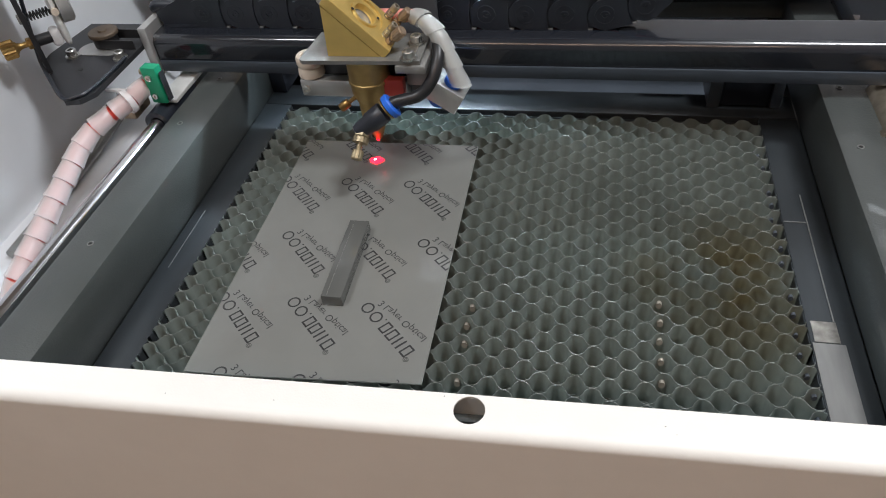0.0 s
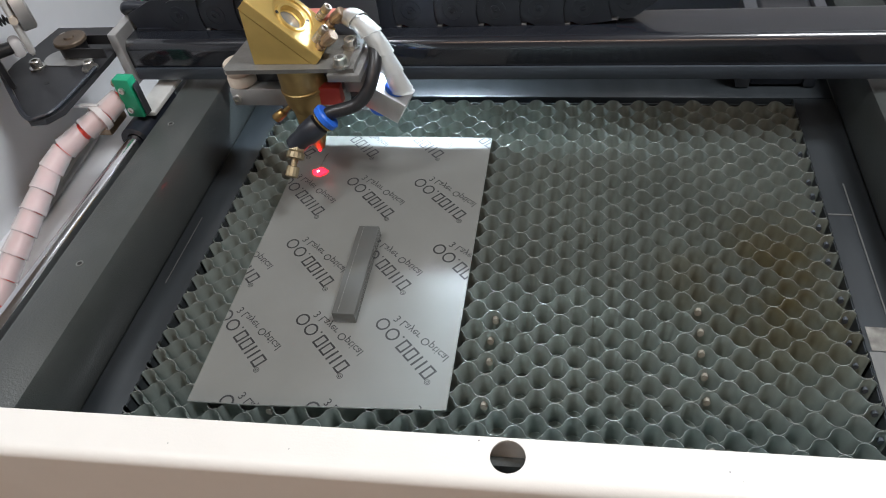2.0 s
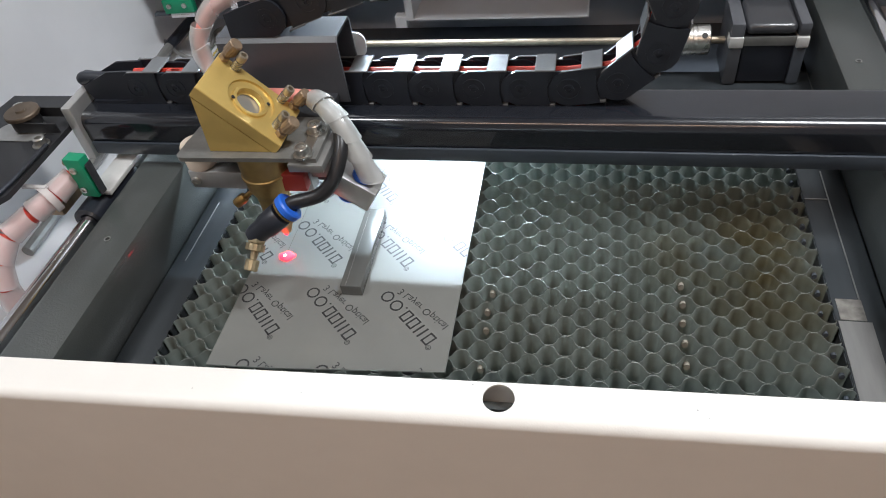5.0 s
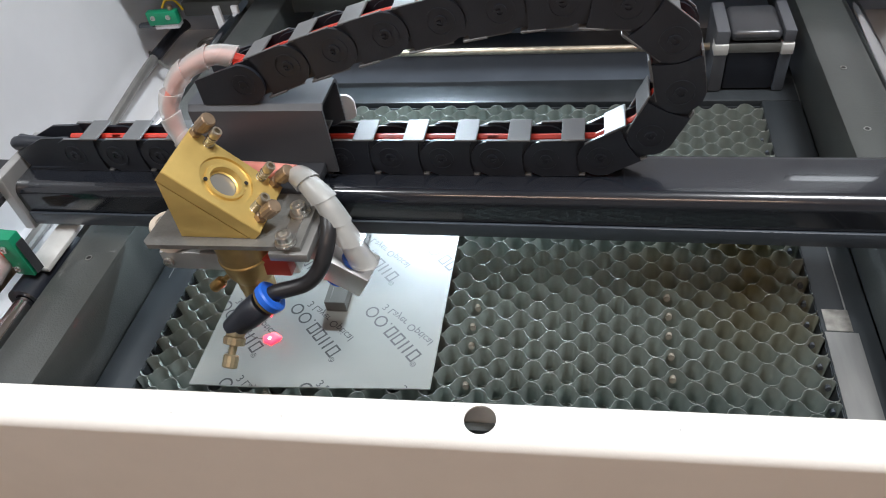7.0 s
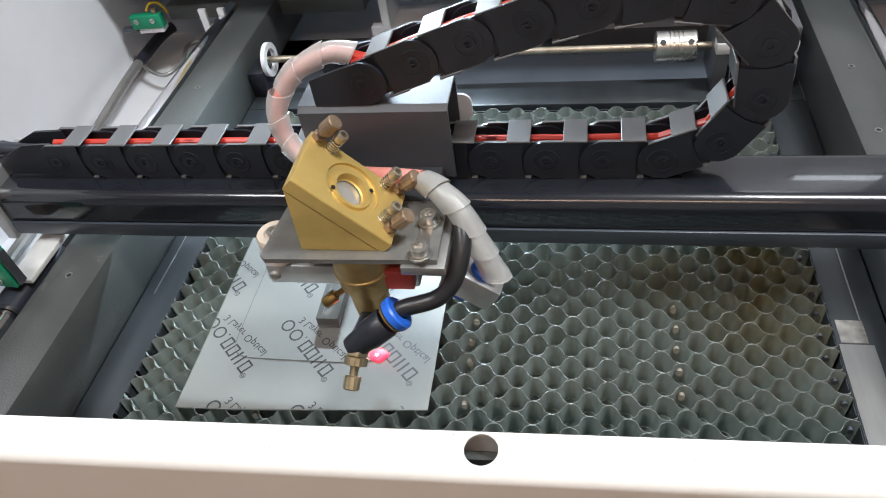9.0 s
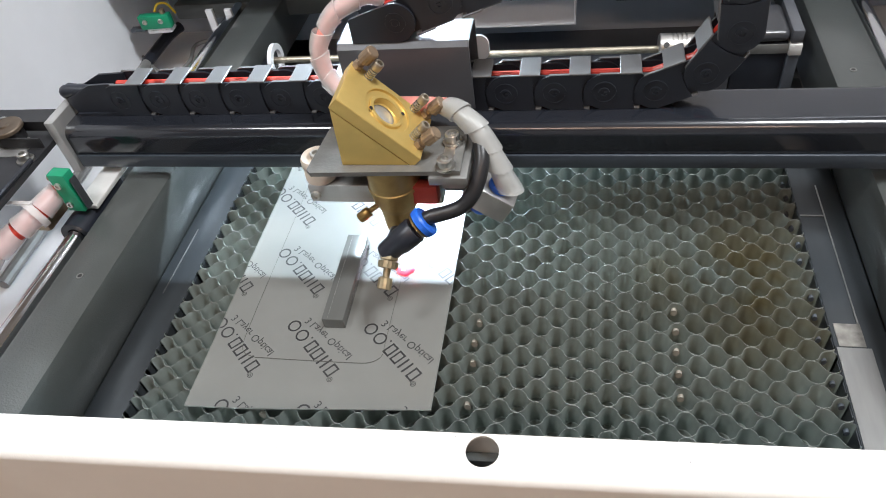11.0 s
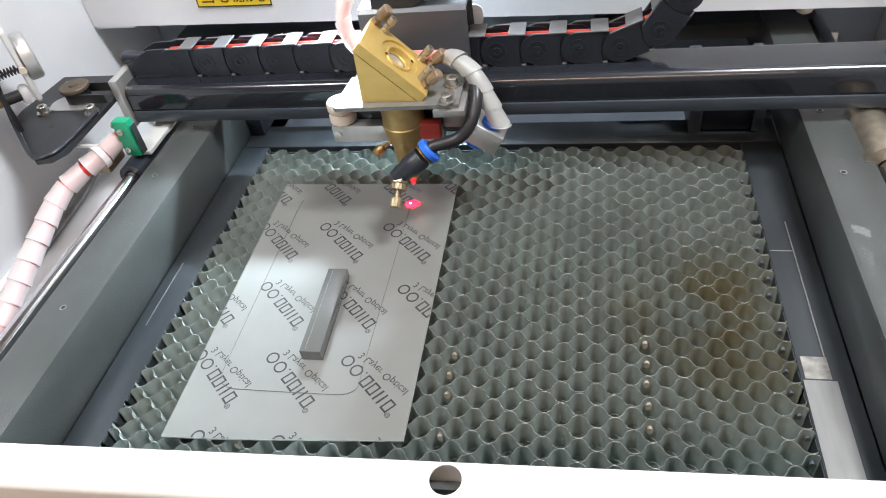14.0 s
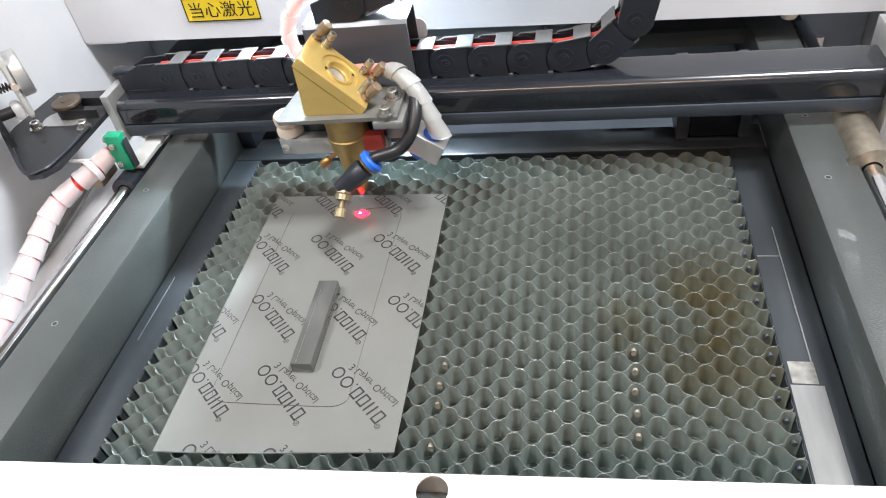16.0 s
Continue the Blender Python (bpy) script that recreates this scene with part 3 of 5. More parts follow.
def acrylic_sheet():
    t = thing("acrylic_sheet", "acrylic sheet under grey printed protective film on the honeycomb", "plastic sheet", at=SHEET)
    inv = SHEET.inverted()
    rim = [(inv @ Vector((x, y, 0))).to_2d() for x, y in CORNERS]
    panel = part("panel", extrude_section(B(), rim, "z", 0.0017, 0.0030), "sheet", t)
    panel.data.materials.append(M["sheetedge"])
    for f in panel.data.polygons:
        if abs(f.normal.z) < 0.5:
            f.material_index = 1
    words = text_mesh("3 Layer Optical", 0.0068)
    ang = -45.0
    for row in range(-1, 6):
        for col in range(-1, 5):
            ex = 0.0725 + 0.0525 * col - 0.0268 * (row % 2) + (0.0 if row != 2 else 0.001)
            ey = {-1: 0.2190, 0: 0.1520, 1: 0.0846, 2: 0.0195, 3: -0.0430}.get(row, -0.2) + 0.0006 * col
            base = inv @ Vector((ex, ey, 0.0))
            # reading direction u; letters are seen mirrored, so up lies to the right of u
            m = Matrix.Translation((base.x, base.y, 0.00312)) @ pose(0, 0, 0, 0, 0, ang + 0.7) @ Matrix.Diagonal((1, -1, 1, 1))
            w = 0.0012
            # plain emblem row: two rings, a dot and five stroked blocks, ending at the small ring at the origin
            c, h, pieces = -0.0042, 0.0046, []
            for kind, x in (("ring", -0.0523), ("ring", -0.0418), ("dot", -0.0355), ("box", -0.0300), ("box", -0.0222), ("bar", -0.0160), ("bar", -0.0118), ("box", -0.0052), ("mark", 0.0)):
                bm = B()
                if kind == "ring":
                    stroke_ring(bm, x, c, 0.0045, h, w)
                elif kind == "dot":
                    stroke_ring(bm, x, c - h + 0.0006, 0.0007, 0.0007, 0.0006, 8)
                elif kind == "bar":
                    stroke(bm, x, c - h, x, c + h, w * 1.15)
                elif kind == "box":
                    stroke(bm, x - 0.0023, c - h, x - 0.0023, c + h, w)
                    stroke(bm, x - 0.0018, c + h - w / 2, x + 0.0025, c + h - w / 2, w)
                    stroke(bm, x - 0.0018, c - h + w / 2, x + 0.0020, c - h + w / 2, w)
                    stroke(bm, x + 0.0025, c - h, x + 0.0025, c + h, w)
                else:
                    stroke_ring(bm, x, 0.0, 0.0019, 0.0019, 0.0004, 14)
                    stroke_ring(bm, x, 0.0, 0.0010, 0.0010, 0.0004, 10)
                bmesh.ops.transform(bm, matrix=m, verts=bm.verts)
                pieces.append(("emblem_shape", bm))
            b2 = B()
            b2.from_mesh(words)
            span = max(v.co.x for v in b2.verts)
            k = 0.0465 / span
            bmesh.ops.transform(b2, matrix=m @ Matrix.Translation((-0.0518, -0.0156, 0)) @ pose(0, 0, 0, 0, 0, -6) @ Matrix.Diagonal((k, k, 1, 1)), verts=b2.verts)
            pieces.append(("lettering", b2))
            for name, b in pieces:
                for p, q in zip(rim, rim[1:] + rim[:1]):
                    out = Vector((q.y - p.y, p.x - q.x, 0)).normalized()
                    bmesh.ops.bisect_plane(b, geom=list(b.verts) + list(b.edges) + list(b.faces), plane_co=p.to_3d() - out * 2e-4, plane_no=out, clear_outer=True)
                if len(b.faces):
                    part(name, b, "ink", t, "dark grey print seen mirrored")
                else:
                    b.free()
    return t


acrylic_sheet()


def stop_block():
    t = thing("acrylic_bar", "black acrylic bar lying on the printed sheet", "weight bar")
    bm = box(B(), -0.0073, 0.0073, -0.0385, 0.0385, 0.0, 0.009, 0.0005, 2)
    part("bar", bm, "block", t)
    bm = B()
    for x in (-0.0035,):
        box(bm, x, x + 0.0001, -0.037, 0.037, 0.00898, 0.00904)
    part("scratches", bm, "greysteel", t, "fine pale scratches")
    t.matrix_basis = pose(0.1185, 0.0975, 0.0032, 0, 0, 1.0)
    return t


stop_block()


# ---------------------------------------------------------------- hood and rear of the cabinet
def hood():
    t = thing("hood", "white sheet-metal hood over the rear of the cabinet", "machine hood", kind="structure")

    def edge(x):
        """Height of the hood's lower edge, which sags towards the right."""
        return 0.0855 - 0.0222 * (x + 0.199)

    def sag(bm):
        for v in bm.verts:
            v.co.z += edge(v.co.x)
        return bm
    part("front_sheet", extrude_section(B(), [(WL + 0.001, edge(WL)), (WR - 0.001, edge(WR)), (WR - 0.001, 0.40), (WL + 0.001, 0.40)], "y", HOOD, HOOD + 0.0015), "liner", t)
    part("bottom_return", sag(box(B(), WL + 0.001, WR - 0.001, HOOD + 0.0017, HOOD + 0.022, 0.0, 0.0015)), "liner", t)
    part("corner_tab", sag(box(B(), WL + 0.002, WL + 0.045, HOOD + 0.002, HOOD + 0.018, -0.0025, -0.0005)), "liner", t)
    part("round_button", sag(lathe(B(), (0.475, HOOD + 0.008, -0.0004), (0, 0, -1), [(0.0078, 0), (0.0074, 0.003), (0.0058, 0.0055), (0.003, 0.007)], 20)), "tan", t, "small cream round button under the hood")
    part("rear_shroud", box(B(), WL + 0.001, WR - 0.001, HOOD + 0.10, HOOD + 0.102, -0.0375, 0.30), "slate", t)
    part("top_sheet", box(B(), WL + 0.001, WR - 0.001, HOOD + 0.002, 0.638, 0.30, 0.302), "liner", t)
    return t


hood()


# Unseen dark panel, added above the hood to darken what the sheet reflects.
def added_lid():
    t = thing("added_cabinet_lid", "unseen dark lid panel added above the hood to darken reflections", "machine lid", kind="structure")
    part("lid_frame", box(B(), WL, WR, -0.004, 0.0, 0.0, 0.50, 0.002), "lid", t)
    t.matrix_basis = pose(0, HOOD + 0.012, 0.405, -18, 0, 0)
    return t


added_lid()


def led_fixture(x, z, half):
    t = thing("led_lamp", "lit white work lamp fixed to the hood", "lamp", "hood lamps")
    part("housing", box(B(), -half - 0.004, half + 0.004, -0.010, 0.0, -0.012, 0.012, 0.002), "alu", t)
    part("diffuser", box(B(), -half, half, -0.0125, -0.0102, -0.0095, 0.0095, 0.001), "lit", t, "glowing white diffuser")
    t.matrix_basis = pose(x, HOOD - 0.0004, z)
    return t


led_fixture(0.114, 0.190, 0.048)


def ceiling_tube(x, y, half):
    t = thing("ceiling_light", "lit white ceiling tube light", "ceiling light", "ceiling tubes")
    part("housing", box(B(), -half - 0.02, half + 0.02, -0.05, 0.05, -0.03, 0.0, 0.005), "roomwall", t)
    part("tube", cyl(B(), (-half, 0, -0.045), (half, 0, -0.045), 0.014, n=16), "tube", t, "glowing white tube")
    t.matrix_basis = pose(x, y, CEIL)
    return t


def downlight(x, y):
    t = thing("downlight", "small lit ceiling spot", "ceiling light")
    part("rim", lathe_ring(B(), (0, 0, -0.01), (0, 0, 1), 0.014, 0.03, 0.01), "roomwall", t)
    part("lens", cyl(B(), (0, 0, -0.008), (0, 0, -0.002), 0.013), "spot", t, "glowing white lens")
    t.matrix_basis = pose(x, y, CEIL)
    return t


for x, y, half in ((0.9, 0.1, 0.20), (-0.5, -0.35, 0.20), (0.35, -1.2, 0.58)):
    ceiling_tube(x, y, half)
downlight(-0.53, 1.0)


# Unseen second lamp, added so the beam's right end reflects a bright spot.
led_fixture(0.530, 0.333, 0.040)


def warning_sign():
    t = thing("warning_sign", "yellow laser warning sign with black border on the hood", "sign")
    w, h = 0.0380, 0.0117
    part("film", box(B(), -w, w, -0.0006, 0, -h, h), "yellow", t)
    bm = B()
    for x0, x1, z0, z1 in ((-w, w, h - 0.0011, h), (-w, w, -h, -h + 0.0011), (-w, -w + 0.0011, -h + 0.0011, h - 0.0011), (w - 0.0011, w, -h + 0.0011, h - 0.0011)):
        box(bm, x0, x1, -0.0009, -0.0007, z0, z1)
    part("border", bm, "inkblack", t, "black border")
    me = text_mesh("当心激光", 0.0155)
    bm = B()
    bm.from_mesh(me)
    xs = [v.co.x for v in bm.verts]
    zs = [v.co.y for v in bm.verts]
    cx, cz = (min(xs) + max(xs)) / 2, (min(zs) + max(zs)) / 2
    k = 0.0645 / (max(xs) - min(xs))
    bmesh.ops.transform(bm, matrix=pose(0, -0.0010, 0, 90, 0, 0) @ Matrix.Diagonal((k, k, 1, 1)) @ Matrix.Translation((-cx, -cz, 0)), verts=bm.verts)
    part("lettering", bm, "inkblack", t, "black characters")
    t.matrix_basis = pose(-0.0375, HOOD - 0.0004, 0.1115, 0, 1.2, 0)
    return t


warning_sign()


def y_drive():
    """Drive shaft behind the bed, with its motor, coupling and bearing ring."""
    t = thing("drive_motor", "silver and black stepper motor with a coupling on a long shaft", "motor")
    sy, sz = 0.346, 0.0290
    part("shaft", cyl(B(), (-0.012, sy, sz), (0.384, sy, sz), 0.0032, n=16), "palebrass", t, "long brass-toned shaft")
    r = 0.0128
    prof = [(r * 0.9, 0), (r, 0.001), (r, 0.0095)]
    for k in range(4):
        h = 0.0100 + 0.0035 * k
        prof += [(r, h), (r * 0.93, h + 0.0002), (r * 0.93, h + 0.0013), (r, h + 0.0015)]
    prof += [(r, 0.032), (r * 0.9, 0.033)]
    part("coupling", lathe(B(), (0.334, sy, sz), (1, 0, 0), prof, 28), "steel", t, "silver slotted coupling")
    for dx in (0.0055, 0.0275):
        part("grub_screw", cyl(B(), (0.334 + dx, sy - 0.0090, sz + 0.0089), (0.334 + dx, sy - 0.0096, sz + 0.0095), 0.0024, n=12), "inkblack", t)
    part("face_plate", box(B(), 0.3790, 0.3895, 0.3215, 0.3720, 0.0002, 0.0560, 0.0014, 2), "bracketgrey", t, "dark grey end plate")
    for x0, x1 in ((0.3787, 0.3898), (0.4299, 0.4393)):
        part("corner_block", box(B(), x0, x1, 0.3203, 0.3330, 0.0350, 0.0445, 0.0008), "palealu", t, "bright corner block")
    part("body", box(B(), 0.3902, 0.4300, 0.3240, 0.3690, 0.0010, 0.0445, 0.002), "black", t, "black motor body")
    part("top_cover", box(B(), 0.3902, 0.4300, 0.3225, 0.3700, 0.0447, 0.0545, 0.005, 4), "blackmetal", t, "dark rounded top")
    part("body_band", box(B(), 0.3902, 0.4300, 0.3226, 0.3236, 0.0360, 0.0440, 0.0002), "greysteel", t, "grey band round the body")
    part("end_cap", box(B(), 0.4302, 0.4390, 0.3215, 0.3720, 0.0447, 0.0560, 0.0014, 2), "bracketgrey", t, "dark grey end cap")
    part("end_body", box(B(), 0.4302, 0.4390, 0.3225, 0.3710, 0.0002, 0.0445, 0.001), "dark", t)
    part("bearing_ring", lathe_ring(B(), (-0.0120, sy, sz), (1, 0, 0), 0.010, 0.0155, 0.004), "liner", t, "white bearing ring")
    part("bearing_bracket", box(B(), -0.0270, -0.0122, sy - 0.018, sy + 0.018, 0.0000, sz - 0.004, 0.001), "black", t)
    return t


y_drive()

slab("rear_crossbar_left", -0.155, 0.060, 0.440, HOOD + 0.0998, 0.0245, 0.0410, "rail", "dark grey crossbar at the rear of the cabinet", 0.002)
slab("rear_crossbar_right", 0.300, 0.500, 0.440, HOOD + 0.0998, 0.0245, 0.0410, "rail", "dark grey crossbar at the rear of the cabinet", 0.002)

def rear_duct():
    t = thing("exhaust_duct", "white-edged exhaust duct mouth at the back", "duct")
    x0, x1, y0, y1, z0, z1 = 0.078, 0.264, 0.430, 0.480, 0.008, 0.048
    part("lower_edge", box(B(), x0, x1, y0, y1, z0, z0 + 0.0015), "liner", t)
    part("side_edge", box(B(), x1 - 0.0015, x1, y0, y1, z0 + 0.0016, z1), "liner", t)
    part("side_edge", box(B(), x0, x0 + 0.008, y0, y1, z0 + 0.0016, z1), "liner", t)
    part("upper_edge", box(B(), x0, x1, y0, y1, z1 + 0.0001, z1 + 0.0015), "liner", t)
    part("duct_back", box(B(), x0, x1, y1 + 0.0002, y1 + 0.0190, z0, z1), "slate", t)
    part("corner_tab", box(B(), x0 - 0.012, x0 - 0.0002, y0, y0 + 0.010, z0 - 0.008, z0 + 0.004), "liner", t)
    return t


rear_duct()


def limit_switch(t, m, material="green"):
    """Small micro switch with two screws and a steel lever; in the space of thing t."""
    def add(name, bm, mt, label=""):
        bmesh.ops.transform(bm, matrix=m, verts=bm.verts)
        return part(name, bm, mt, t, label)
    body = add("switch_body", box(B(), -0.007, 0.007, -0.0045, 0.0045, -0.0165, 0.0165, 0.0008), material, "green plastic switch body")
    for z in (-0.0095, 0.0075):
        bm = cap_screw(B(), (-0.0015, -0.0046, z), (0, -1, 0), 0.0026, 0.0018)
        bmesh.ops.transform(bm, matrix=m, verts=bm.verts)
        part("switch_screw", bm, "steel", body)
    bm = box(B(), 0.0086, 0.0092, -0.003, 0.003, -0.015, 0.012)
    box(bm, 0.007, 0.0086, -0.002, 0.002, -0.0145, -0.0125)
    bmesh.ops.transform(bm, matrix=m, verts=bm.verts)
    part("switch_lever", bm, "blackmetal", body)
    bm = cyl(B(), (-0.0071, 0.001, 0.010), (-0.0115, 0.001, 0.010), 0.0028, n=12)
    bmesh.ops.transform(bm, matrix=m, verts=bm.verts)
    part("terminal", bm, "copper", body)
    return body


def rear_switch():
    t = thing("rear_limit_switch", "green plastic limit switch on a white bracket at the back", "switch")
    limit_switch(t, pose(0, 0, 0, 0, 90, 0))
    part("bracket", box(B(), -0.012, 0.014, -0.003, 0.010, -0.0125, -0.0075, 0.0006), "liner", t)
    part("arm", box(B(), -0.034, -0.0121, 0.003, 0.010, -0.0125, -0.0095), "dark", t)
    part("wire", sweep(B(), smooth_path([(0.0, 0.004, 0.0075), (0.003, 0.010, 0.0125), (0.010, 0.015, 0.010), (0.014, 0.018, -0.002)]), 0.0012, 8), "yellow", t, "yellow wire")
    t.matrix_basis = pose(-0.158, 0.407, 0.042, 0, 0, 4)
    return t


rear_switch()


def rail_tab(x, y, z):
    t = thing("rail_end_bracket", "pale bent bracket at the end of the guide rod", "bracket", "rod end brackets")
    part("plate", box(B(), -0.014, -0.0065, 0, 0.004, -0.012, 0.018, 0.0006), "liner", t)
    part("plate", box(B(), 0.0065, 0.014, 0, 0.004, -0.012, 0.018, 0.0006), "liner", t)
    t.matrix_basis = pose(x, y, z)
    return t


rail_tab(-0.0895, 0.412, 0.030)
rail_tab(0.507, 0.446, 0.006)


def loose_cable(name, pts, r, material, label):
    return solid(name, sweep(B(), smooth_path(pts, 8), r, 10), material, label, "cable")


loose_cable("black_cable", [(-0.170, 0.462, 0.006), (-0.178, 0.445, 0.004), (-0.182, 0.410, 0.001), (-0.1825, 0.396, 0.0005)], 0.0058, "black",
            "thick black cable end at the back of the deck")
loose_cable("sleeved_cable", [(-0.1825, 0.400, 0.0005), (-0.182, 0.360, -0.002), (-0.180, 0.300, -0.007), (-0.178, 0.220, -0.0145), (-0.174, 0.10, -0.0165)], 0.0050, "greysteel",
            "grey sleeved cable along the side deck")
loose_cable("thin_wire", [(-0.199, 0.416, -0.004), (-0.169, 0.389, -0.004), (-0.145, 0.379, -0.004), (-0.138, 0.404, -0.004), (-0.144, 0.439, -0.004), (-0.110, 0.452, -0.004)], 0.0022, "greysteel",
            "thin grey wire looping at the back of the deck")


def guide_rod(x, z):
    t = thing("guide_rod", "polished chrome guide rod beside the frame tube", "guide rod", "guide rods")
    part("rod", cyl(B(), (0, -0.040, 0), (0, 0.44, 0), 0.0060, n=24), "chrome", t)
    for y in (-0.038, 0.43):
        part("rod_support", box(B(), -0.012, 0.012, y - 0.006, y + 0.006, -z - 0.0215, -0.0062, 0.001), "greysteel", t)
    t.matrix_basis = pose(x, 0, z)
    return t


guide_rod(-0.080, 0.036)
guide_rod(0.4965, 0.040)


def frame_hole(x, y):
    t = thing("frame_bolt_hole", "small dark bolt hole in the frame tube", "bolt hole", "holes in the frame tubes")
    part("rim", lathe_ring(B(), (0, 0, 0), (0, 0, 1), 0.0016, 0.0024, 0.0004, 16), "greysteel", t)
    part("bore", cyl(B(), (0, 0, 0.00005), (0, 0, 0.0002), 0.0016, n=14), "inkblack", t)
    t.matrix_basis = pose(x, y, 0.0451)
    return t


for x, y in ((-0.051, 0.205), (0.4645, 0.206), (-0.047, 0.276), (0.466, 0.283), (-0.047, 0.060), (0.466, 0.05)):
    frame_hole(x, y)


# ---------------------------------------------------------------- gantry
def gantry():
    t = thing("gantry", "gloss black gantry beam with carriage plates, pulley and limit switch", "gantry beam")
    prof = [p for p in round_rect(0.0495, 0.0930, 0.0590, 0.0875, 0.0080, 8) if not (p[0] > 0.075 and p[1] < 0.07)] + [(0.0750, 0.0586), (0.0930, 0.0765)]
    prof.sort(key=lambda p: math.atan2(p[1] - 0.0733, p[0] - 0.0700))
    part("beam", extrude_section(B(), prof, "x", -0.0955, 0.512), "bar", t, "gloss black beam")
    part("lower_lip", box(B(), -0.094, 0.511, 0.0472, 0.0494, 0.0560, 0.0665, 0.0008), "well", t, "dull black guide strip under the beam")
    # left end
    part("end_plate", box(B(), -0.1035, -0.0957, 0.046, 0.098, 0.052, 0.097, 0.001), "alu", t, "pale aluminium end plate")
    part("end_plate", box(B(), 0.5122, 0.519, 0.040, 0.100, 0.030, 0.105, 0.001), "alu", t, "pale aluminium end plate")
    part("carriage_plate", extrude_section(B(), [(-0.178, 0.086), (-0.1045, 0.086), (-0.1045, -0.030), (-0.112, -0.042), (-0.124, -0.044), (-0.183, 0.016), (-0.185, 0.030)], "z", 0.0775, 0.0815), "plate", t, "black anodised carriage plate")
    part("pulley", lathe(B(), (-0.137, 0.046, 0.081), (0, 0, 1), [(0.0100, 0.0108), (0.0125, 0.0112), (0.0125, 0.0135), (0.0118, 0.0142), (0.004, 0.0142), (0.0035, 0.0155)], 28), "pulley", t, "bronze idler pulley flange")
    part("pulley_body", lathe(B(), (-0.137, 0.046, 0.081), (0, 0, 1), [(0.006, 0), (0.006, 0.002), (0.0105, 0.002), (0.0105, 0.0106)], 28), "rubber", t, "black toothed pulley body")
    bm = B()
    box(bm, -0.137, -0.1037, 0.0352, 0.0364, 0.0835, 0.0915)
    box(bm, -0.137, -0.1037, 0.0556, 0.0568, 0.0835, 0.0915)
    part("belt", bm, "rubber", t, "black toothed belt")
    part("slot_plate", extrude_section(B(), round_rect(-0.160, -0.118, 0.027, 0.050, 0.011, 6), "z", 0.0816, 0.0822), "alu", t, "pale plate in the slot of the carriage")
    for x, y in ((-0.1594, 0.0255), (-0.1125, 0.0238), (-0.156, 0.064)):
        part("washer", lathe_ring(B(), (x, y, 0.0816), (0, 0, 1), 0.003, 0.0062, 0.0012, 20), "steel", t)
        part("cap_screw", cap_screw(B(), (x, y, 0.0828), (0, 0, 1), 0.0043, 0.0052), "steel", t)
    part("plate_hole", cyl(B(), (-0.139, 0.004, 0.08155), (-0.139, 0.004, 0.0817), 0.0022, n=14), "inkblack", t)
    part("edge_wire", sweep(B(), smooth_path([(-0.1700, 0.0130, 0.1400), (-0.1745, 0.0100, 0.1100), (-0.1765, 0.0070, 0.0870), (-0.1560, -0.0140, 0.0833), (-0.1265, -0.0415, 0.0833), (-0.1150, -0.0395, 0.0833), (-0.1085, -0.0270, 0.0833), (-0.1065, 0.0220, 0.0833)], 6), 0.0017, 8), "black", t, "black wire along the plate")
    # bearing block on the rod
    part("bearing_block", box(B(), -0.0840, -0.0668, 0.012, 0.072, 0.0462, 0.0500, 0.0008), "palealu", t, "bright aluminium bearing plate")
    part("bearing_sleeve", lathe_ring(B(), (-0.080, -0.006, 0.036), (0, 1, 0), 0.0068, 0.0115, 0.056, 28), "black", t)
    part("bearing_sleeve", lathe_ring(B(), (0.4965, 0.004, 0.040), (0, 1, 0), 0.0068, 0.0140, 0.056, 32), "palebrass", t, "pale bearing sleeve")
    part("bearing_seal", lathe_ring(B(), (0.4965, -0.002, 0.040), (0, 1, 0), 0.0070, 0.0168, 0.0060, 32), "palebrass", t)
    part("bracket_arm", box(B(), -0.112, -0.098, -0.006, 0.020, 0.040, 0.056, 0.002), "copper", t, "brown clamp arm")
    limit_switch(t, pose(-0.0775, 0.0095, 0.0668, 0, 0, -4))
    part("cable_tie", lathe_ring(B(), (-0.0945, -0.0080, 0.0615), (-0.5, -0.85, -0.15), 0.0092, 0.0106, 0.0050, 24), "wrap", t, "white cable tie")
    part("tie_tail", box(B(), -0.1120, -0.0930, -0.0115, -0.0085, 0.0705, 0.0722), "wrap", t)
    # mirror mount on the carriage
    mm = pose(-0.171, 0.009, 0.116, 0, 0, -45)

    def add(name, bm, mt, label="", parent=t):
        bmesh.ops.transform(bm, matrix=mm, verts=bm.verts)
        return part(name, bm, mt, parent, label)
    mount = add("mirror_plate", box(B(), -0.019, 0.0148, -0.0040, -0.0010, -0.054, 0.060, 0.0006), "greysteel", "grey mirror mount plate")
    add("plate_edge", box(B(), 0.0150, 0.0176, -0.0046, -0.0004, -0.033, 0.060, 0.0005), "rubber", "black edge strip", mount)
    hold = add("mirror_holder", box(B(), -0.015, 0.015, 0.0190, 0.0245, -0.018, 0.046, 0.004, 3), "palealu", "pale mirror holder")
    add("mirror_ring", lathe(B(), (0, 0.0247, 0.016), (0, 1, 0), [(0.0185, 0), (0.0190, 0.001), (0.0190, 0.0085), (0.0175, 0.0100), (0.0120, 0.0100), (0.0110, 0.0070)], 36), "alu", "", hold)
    add("holder_bolt", cyl(B(), (0.0152, 0.0215, 0.012), (0.0175, 0.0215, 0.012), 0.0030, n=14), "tan", "", hold)
    add("holder_foot", box(B(), 0.000, 0.014, 0.0100, 0.0188, -0.017, -0.002, 0.004, 3), "wrap", "milky plastic foot", hold)
